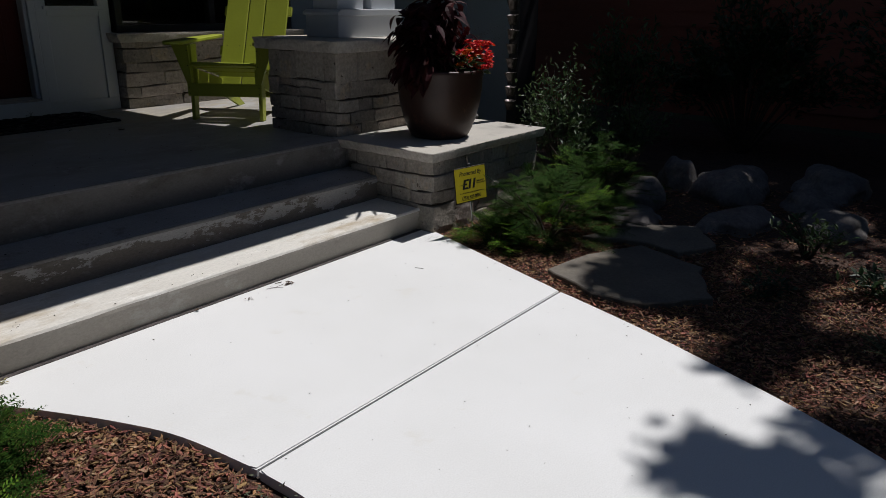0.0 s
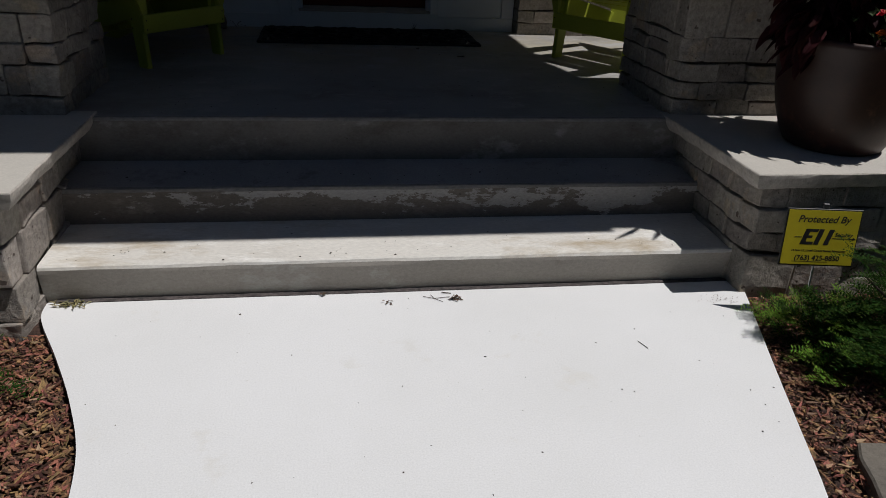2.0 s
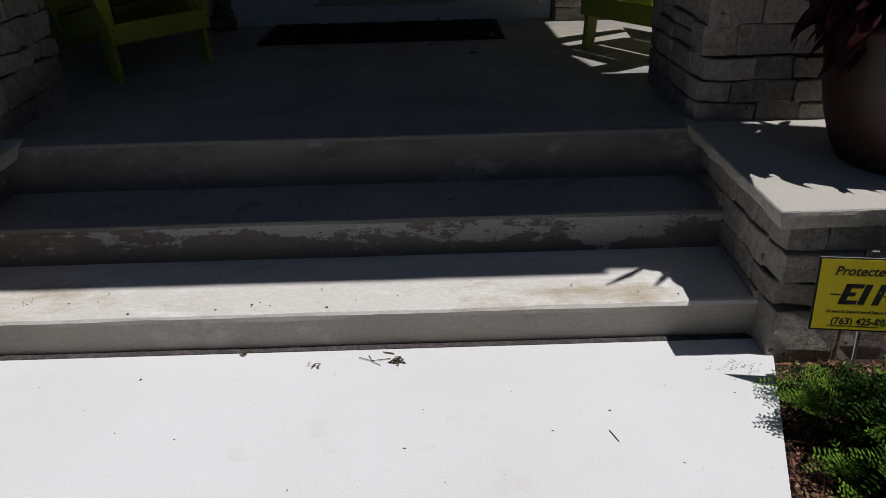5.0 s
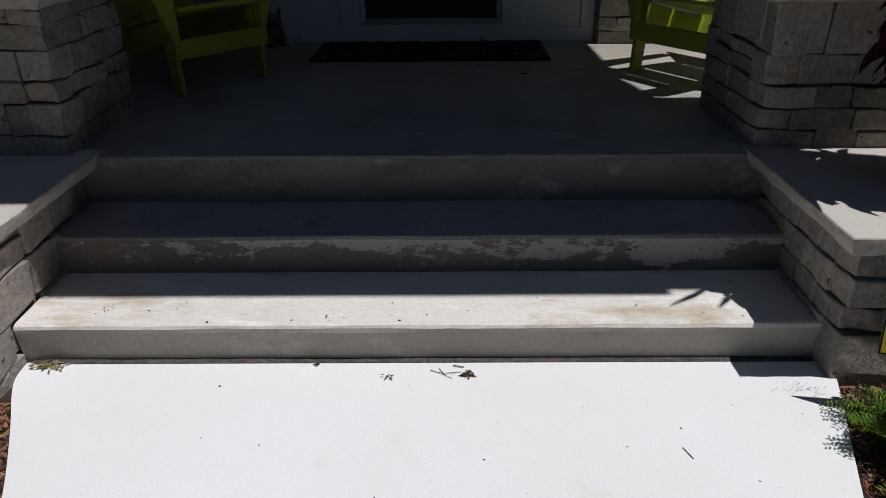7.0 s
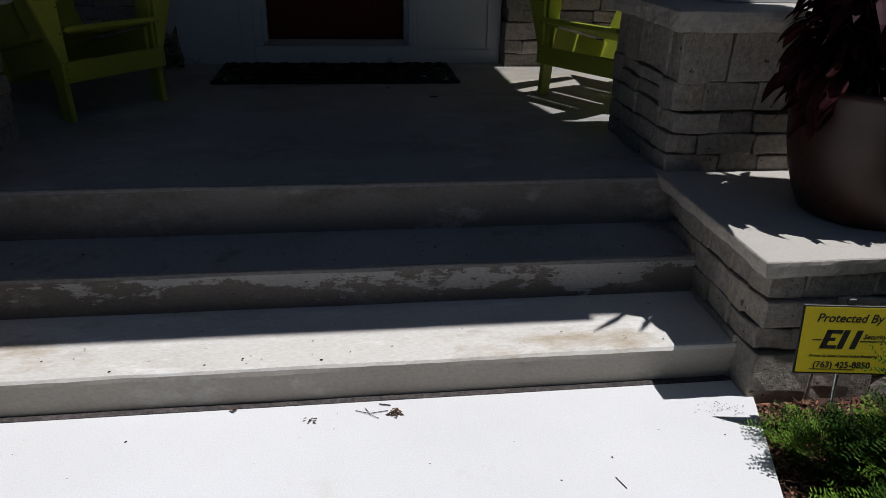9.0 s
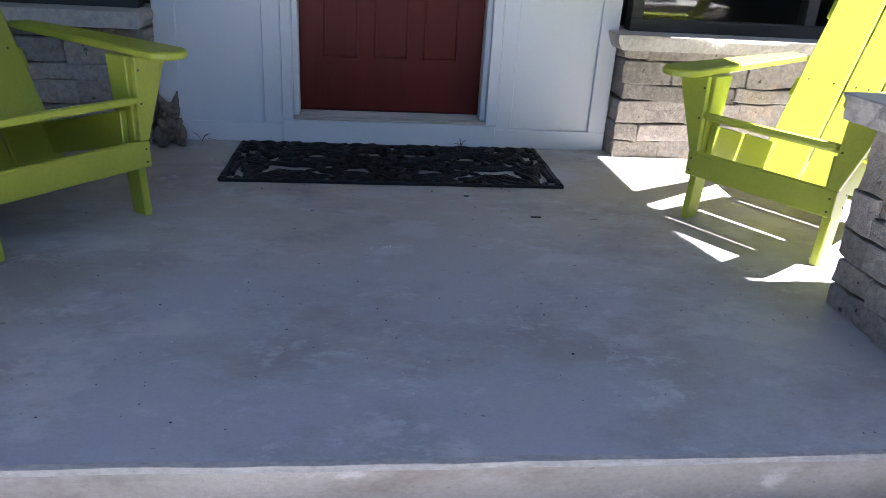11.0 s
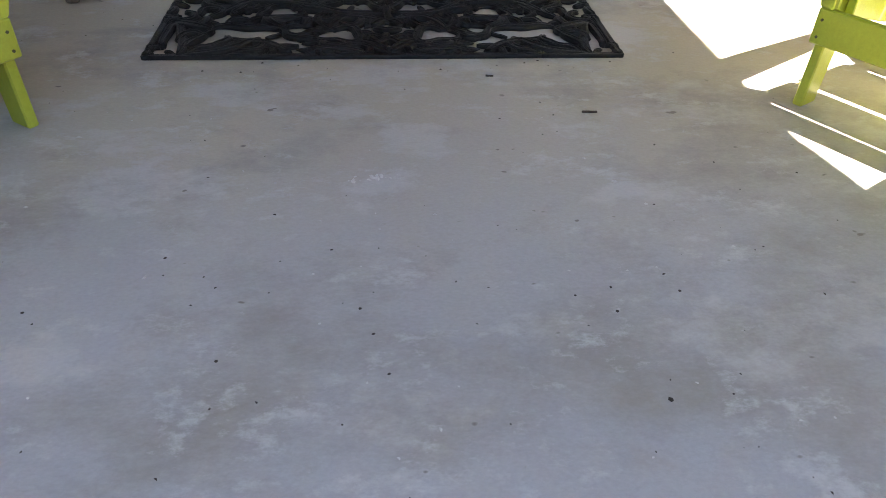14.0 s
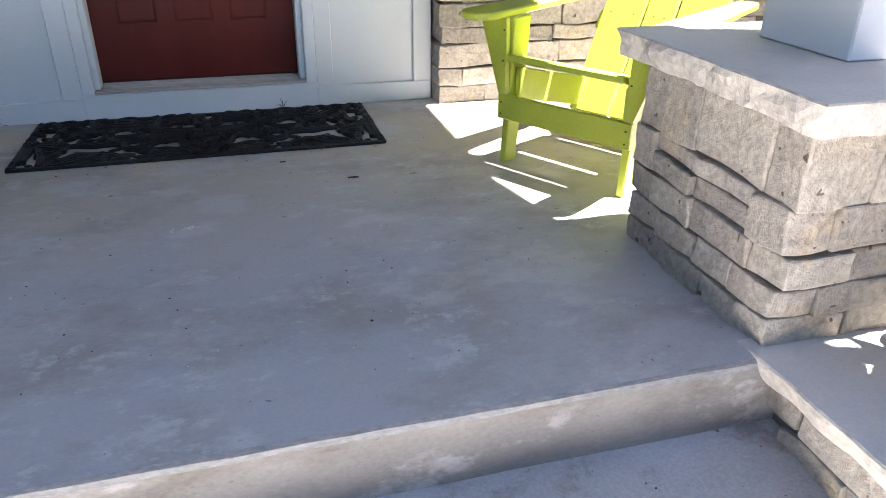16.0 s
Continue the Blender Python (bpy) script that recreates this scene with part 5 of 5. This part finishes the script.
part("stake", tube([(0.0, 0.010, -0.12), (0.0, 0.010, SZ1 + 0.01)], 0.005, 8), STEEL, sign, "thin metal stake")
part("clip", box(-0.012, 0.012, 0.0, 0.012, SZ1 + 0.001, SZ1 + 0.02, 0.003), DARKFRAME, sign)
zsec = SZ0 + 0.115
for words, size, x, z, sh, bo in (("Protected By", 0.036, 0.0, SZ1 - 0.050, 0.25, 0.0006), ("24 hour UL Listed Central Station Monitoring", 0.0108, 0.0, SZ0 + 0.056, 0.0, 0.0002),
                                  ("Security", 0.020, 0.082, zsec, 0.25, 0.0004), ("(763) 425-8850", 0.027, 0.0, SZ0 + 0.022, 0.0, 0.0006)):
    me = text_mesh(words, size, sh, bo)
    me.materials.clear()
    me.materials.append(BLACK)
    t = new("lettering", me)
    t.parent = board
    t.matrix_basis = pose(x, -0.0025, z, 90, 0, 0)
bm = bmesh.new()
zt, zb = SZ1 - 0.075, SZ0 + 0.082


def slant(bm, x0, x1, z0, z1):
    sh = 0.28
    vs = [bm.verts.new((x + (z - zb) * sh, y, z)) for y in (-0.0028, -0.0023) for x, z in ((x0, z0), (x1, z0), (x1, z1), (x0, z1))]
    for q in ((0, 1, 2, 3), (4, 5, 6, 7), (0, 1, 5, 4), (1, 2, 6, 5), (2, 3, 7, 6), (3, 0, 4, 7)):
        bm.faces.new([vs[i] for i in q])


for x0 in (-0.075, -0.025, 0.012):
    slant(bm, x0, x0 + 0.018, zb, zt)
for z0, z1, xe in ((zb, zb + 0.011, -0.028), (zt - 0.011, zt, -0.028), ((zb + zt) / 2 - 0.005, (zb + zt) / 2 + 0.005, -0.04)):
    slant(bm, -0.0745, xe, z0, z1)
slant(bm, -0.105, -0.078, zb + 0.026, zb + 0.029)
slant(bm, 0.034, 0.110, zb + 0.024, zb + 0.0265)
for q in range(5):
    slant(bm, 0.110 + q * 0.0022, 0.1123 + q * 0.0022, zb + 0.0202 + q * 0.001, zb + 0.0303 - q * 0.001)
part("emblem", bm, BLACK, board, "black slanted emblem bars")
bm = bmesh.new()
slant(bm, -0.075, 0.06, SZ0 + 0.016, SZ0 + 0.0175)
part("underline", bm, BLACK, board)

# ---------------------------------------------------------------- flagstones and boulders
for k, (pts, seed) in enumerate((([(3.30, 1.95), (3.66, 1.90), (4.02, 1.72), (3.86, 1.32), (3.46, 1.12), (3.17, 1.34), (3.14, 1.60)], 1),
                                 ([(3.95, 2.08), (4.42, 1.92), (4.62, 1.60), (4.30, 1.36), (4.02, 1.50), (4.10, 1.74)], 2))):
    line = [(x + 0.03 * noise.noise((i * 0.83, seed, 0)), y + 0.03 * noise.noise((i * 0.77, seed, 5))) for i, (x, y) in enumerate([tuple(Vector(p).lerp(Vector(q), j / 5)) for p, q in zip(pts, pts[1:] + pts[:1]) for j in range(5)])]
    bm = prism(line, 'z', -0.10, 0.010, 0.006)
    solo("flagstone", bm, FLAG, "flat irregular tan flagstone set in mulch", "flagstone", group="flagstones")
for i, (x, y, w, d, h, rz) in enumerate(((4.62, 2.02, 0.50, 0.34, 0.20, 15), (4.98, 1.42, 0.66, 0.40, 0.22, -20), (5.25, 0.92, 0.55, 0.42, 0.24, 10), (5.02, 2.16, 0.42, 0.34, 0.40, 40),
                                         (5.75, 1.75, 0.70, 0.55, 0.42, 0), (5.75, 2.15, 0.34, 0.28, 0.46, 60), (6.4, 1.15, 0.8, 0.5, 0.35, 20), (5.7, 1.15, 0.5, 0.4, 0.26, 30), (4.75, 2.45, 0.3, 0.24, 0.28, 0))):
    bm = bmesh.new()
    bmesh.ops.create_icosphere(bm, subdivisions=4, radius=1.0)
    for v in bm.verts:
        n1 = noise.noise(v.co * 1.3 + Vector((i * 7.1, 0, 0))) * 0.28 + noise.noise(v.co * 3.5 + Vector((0, i * 3.3, 0))) * 0.09
        p = v.co * (1 + n1)
        v.co = Vector((p.x * w / 2, p.y * d / 2, max(-0.5, p.z) * h * 0.5 + 0.1 * h))
    b = solo("boulder", bm, BOULDER, "rounded grey-pink granite boulder in the bed", "boulder", group="boulders", smooth=True)
    b.matrix_basis = pose(x, y, -0.05, 0, 0, rz)

# ---------------------------------------------------------------- mulch chips


def chips(name, region, count, seed, pale, label, edge=None):
    rr = random.Random(seed)
    soup = Soup()
    x0, x1, y0, y1 = region
    made = 0
    while made < count:
        x, y = rr.uniform(x0, x1), rr.uniform(y0, y1)
        if edge and not edge(x, y):
            continue
        made += 1
        L = rr.choice((0.008, 0.012, 0.018, 0.026, 0.034, 0.05)) * rr.uniform(0.7, 1.3)
        W, T = min(L * 0.8, rr.uniform(0.003, 0.015)), rr.uniform(0.0008, 0.0035)
        ja, jb, jc = rr.uniform(0.0, 1.0), rr.uniform(0.0, 1.0), rr.uniform(-0.3, 0.3)
        m = pose(x, y, -0.032 + 0.014 * noise.noise((x * 1.5, y * 1.5, 0.3)) + rr.uniform(0.0, 0.018), rr.gauss(0, 17), rr.gauss(0, 15), rr.uniform(0, 360))
        k = rr.uniform(0.4, 0.9)
        pts = [m @ Vector(p) for p in ((-L / 2, -W / 2 * ja, 0), (L / 2 * k, -W / 2, 0), (L / 2, W / 2 * jb, 0), (-L * jc, W / 2, 0),
                                       (-L / 2, -W / 2 * ja, T), (L / 2 * k, -W / 2 * 0.8, T * 2), (L / 2, W / 2 * jb, T), (-L * jc, W / 2 * 0.8, T))]
        soup.add(pts, [(0, 3, 2, 1), (4, 5, 6, 7), (0, 1, 5, 4), (1, 2, 6, 5), (2, 3, 7, 6), (3, 0, 4, 7)])
    o = soup.ob(name, CHIP_PALE if pale else CHIP)
    return tagged(o, label, "mulch", kind="stuff")


def line_x(line, y):
    for (xa, ya), (xb, yb) in zip(line, line[1:]):
        if min(ya, yb) <= y <= max(ya, yb) and abs(ya - yb) > 1e-6:
            return xa + (xb - xa) * (y - ya) / (yb - ya)
    return None


def west(x, y):
    e = line_x(LEFT + LEFT2[1:20], y)
    return e is not None and x < e - 0.012


def east(x, y):
    e = line_x(RIGHT + RIGHT2[1:40], y)
    return e is not None and x > e + 0.012 and not (3.42 < x < 4.65 and y > 2.83)


chips("mulch_chips", (-0.3, 1.16, 1.1, 2.76), 22000, 91, False, "brown shredded bark mulch", west)
chips("mulch_chips", (-0.3, 1.16, 1.1, 2.76), 1500, 92, True, "pale shredded bark mulch pieces", west)
chips("mulch_chips", (2.3, 4.4, -0.3, 2.95), 26000, 93, False, "brown shredded bark mulch", east)
chips("mulch_chips", (2.3, 4.4, -0.3, 2.95), 2000, 94, True, "pale shredded bark mulch pieces", east)
chips("mulch_chips", (4.4, 6.2, -0.5, 2.8), 6000, 95, False, "brown shredded bark mulch", east)

# ---------------------------------------------------------------- litter on walk, steps and porch


def leaf_litter(centre, count, spread, seed, label, size=0.018):
    rr = random.Random(seed)
    o = thing("leaf_litter", pose(*centre), label, "leaf litter", "litter")
    soup = Soup()
    for i in range(count):
        a = rr.uniform(0, 6.28)
        leaf(soup, Vector((rr.gauss(0, spread), rr.gauss(0, spread * 0.6), rr.uniform(0.001, 0.01))), Vector((math.cos(a), math.sin(a), rr.uniform(-0.1, 0.35))), size * rr.uniform(0.6, 1.4), size * 0.55)
    soup.ob("leaf_heap", DEBRIS, o)


leaf_litter((2.285, 2.868, 0.0), 26, 0.010, 101, "crumpled brown dead leaf on the walk", 0.017)
leaf_litter((2.03, 2.86, 0.0), 9, 0.012, 102, "crumbs of dead leaf on the walk", 0.012)
leaf_litter((1.79, 2.93, 0.0), 5, 0.012, 103, "flat dead leaf by the bottom step", 0.02)
leaf_litter((3.32, 2.79, 0.0), 40, 0.035, 104, "scattered tan crumbs on the walk", 0.006)


def twig(points, r, label):
    t = solo("twig", tube(points, r, 6), BARK, label, "twig", group="litter")
    return t


twig([(2.16, 2.895, 0.003), (2.20, 2.875, 0.004), (2.26, 2.885, 0.003)], 0.0011, "thin dry twig on the walk")
twig([(2.19, 2.905, 0.003), (2.205, 2.87, 0.004), (2.23, 2.85, 0.003)], 0.001, "thin dry twig on the walk")
twig([(2.235, 2.92, 0.004), (2.27, 2.91, 0.004)], 0.0018, "short dark twig on the walk")
twig([(2.872, 2.525, 0.002), (2.888, 2.48, 0.002)], 0.0012, "short dry twig on the walk")
twig([(2.62, 4.98, PZ + 0.004), (2.66, 4.976, PZ + 0.005)], 0.003, "short dark twig on the porch floor")
twig([(2.39, 5.212, PZ + 0.004), (2.412, 5.21, PZ + 0.004)], 0.0028, "short dark twig on the porch floor")


def specks(name, region, z, count, seed, size, material, label, skip=None):
    rr = random.Random(seed)
    soup = Soup()
    for i in range(count):
        x, y = rr.uniform(region[0], region[1]), rr.uniform(region[2], region[3])
        if skip and skip(x, y):
            continue
        r = size * rr.uniform(0.5, 1.4) * (1.5 if rr.random() < 0.08 else 1.0)
        a = rr.uniform(0, 3.14)
        k = rr.uniform(0.35, 0.9)
        pts = [Vector((x + r * math.cos(a + t) * (1 if i2 % 2 else k), y + r * math.sin(a + t) * (1 if i2 % 2 else k), z + 0.0006)) for i2, t in enumerate((0, 1.26, 2.5, 3.8, 5.0))]
        pts.append(Vector((x, y, z + 0.0006 + r * 0.5)))
        soup.add(pts, [(0, 1, 5), (1, 2, 5), (2, 3, 5), (3, 4, 5), (4, 0, 5)])
    return tagged(soup.ob(name, material), label, "litter", kind="stuff")


SCUFF = surface("pale_scuff", (0.55, 0.54, 0.53), (0.47, 0.46, 0.45), 40.0, 0.9, 0.0)


def off_walk(x, y):
    a, b = line_x(LEFT + LEFT2[1:30], y), line_x(RIGHT + RIGHT2[1:30], y)
    return a is None or b is None or x < a + 0.02 or x > b - 0.02


specks("walk_grit", (0.9, 3.4, 0.6, 2.93), 0.0, 110, 111, 0.003, SPECK, "dark specks of grit on the walk", off_walk)
specks("step_grit", (0.9, 3.4, 2.98, 3.28), 0.149, 18, 112, 0.0035, SPECK, "dark specks on the bottom step")
specks("step_grit", (0.9, 3.4, 3.34, 3.58), 0.305, 60, 113, 0.0035, SPECK, "dark specks on the middle step")
specks("porch_grit", (0.9, 3.4, 3.66, 5.9), PZ, 120, 114, 0.003, SPECK, "dark specks of dirt on the porch floor")
specks("mat_grit", (1.5, 2.8, 5.25, 5.34), PZ, 18, 115, 0.004, SPECK, "dark crumbs along the doormat")
specks("porch_scuffs", (1.3, 2.9, 3.8, 5.2), PZ - 0.0004, 46, 116, 0.0045, SCUFF, "small pale scuff marks on the porch floor")
specks("scuff_mark", (2.00, 2.12, 4.66, 4.69), PZ - 0.0004, 26, 117, 0.005, SCUFF, "pale chalky scuff on the porch floor")
specks("edge_grit", (1.0, 3.35, 3.64, 4.5), PZ, 60, 118, 0.003, SPECK, "dark specks of dirt near the porch edge")
specks("step_grit", (0.95, 3.35, 3.36, 3.58), 0.302, 40, 119, 0.005, SPECK, "dark flecks on the middle step")
specks("nosing_chips", (0.85, 3.2, 2.955, 3.06), 0.1442, 20, 120, 0.004, SPECK, "dark chips and flecks along the bottom step's nosing")


def dry_sprig(centre, spread, count, seed, label):
    rr = random.Random(seed)
    o = thing("dry_sprig", pose(*centre), label, "dry grass", "litter")
    for i in range(count):
        a = rr.uniform(0, 6.28)
        e = Vector((math.cos(a) * spread * rr.uniform(0.4, 1), math.sin(a) * spread * 0.3, rr.uniform(0.01, 0.05)))
        part("strand", tube([(0, 0, 0.003), e * 0.5 + Vector((0, 0, 0.012)), e], 0.0009, 4), BARK, o)


dry_sprig((2.46, 5.93, PZ + 0.012), 0.07, 9, 131, "wisp of dry grass caught behind the doormat")
dry_sprig((1.20, 5.955, PZ), 0.08, 6, 132, "thin dry sprig on the floor by the statue")
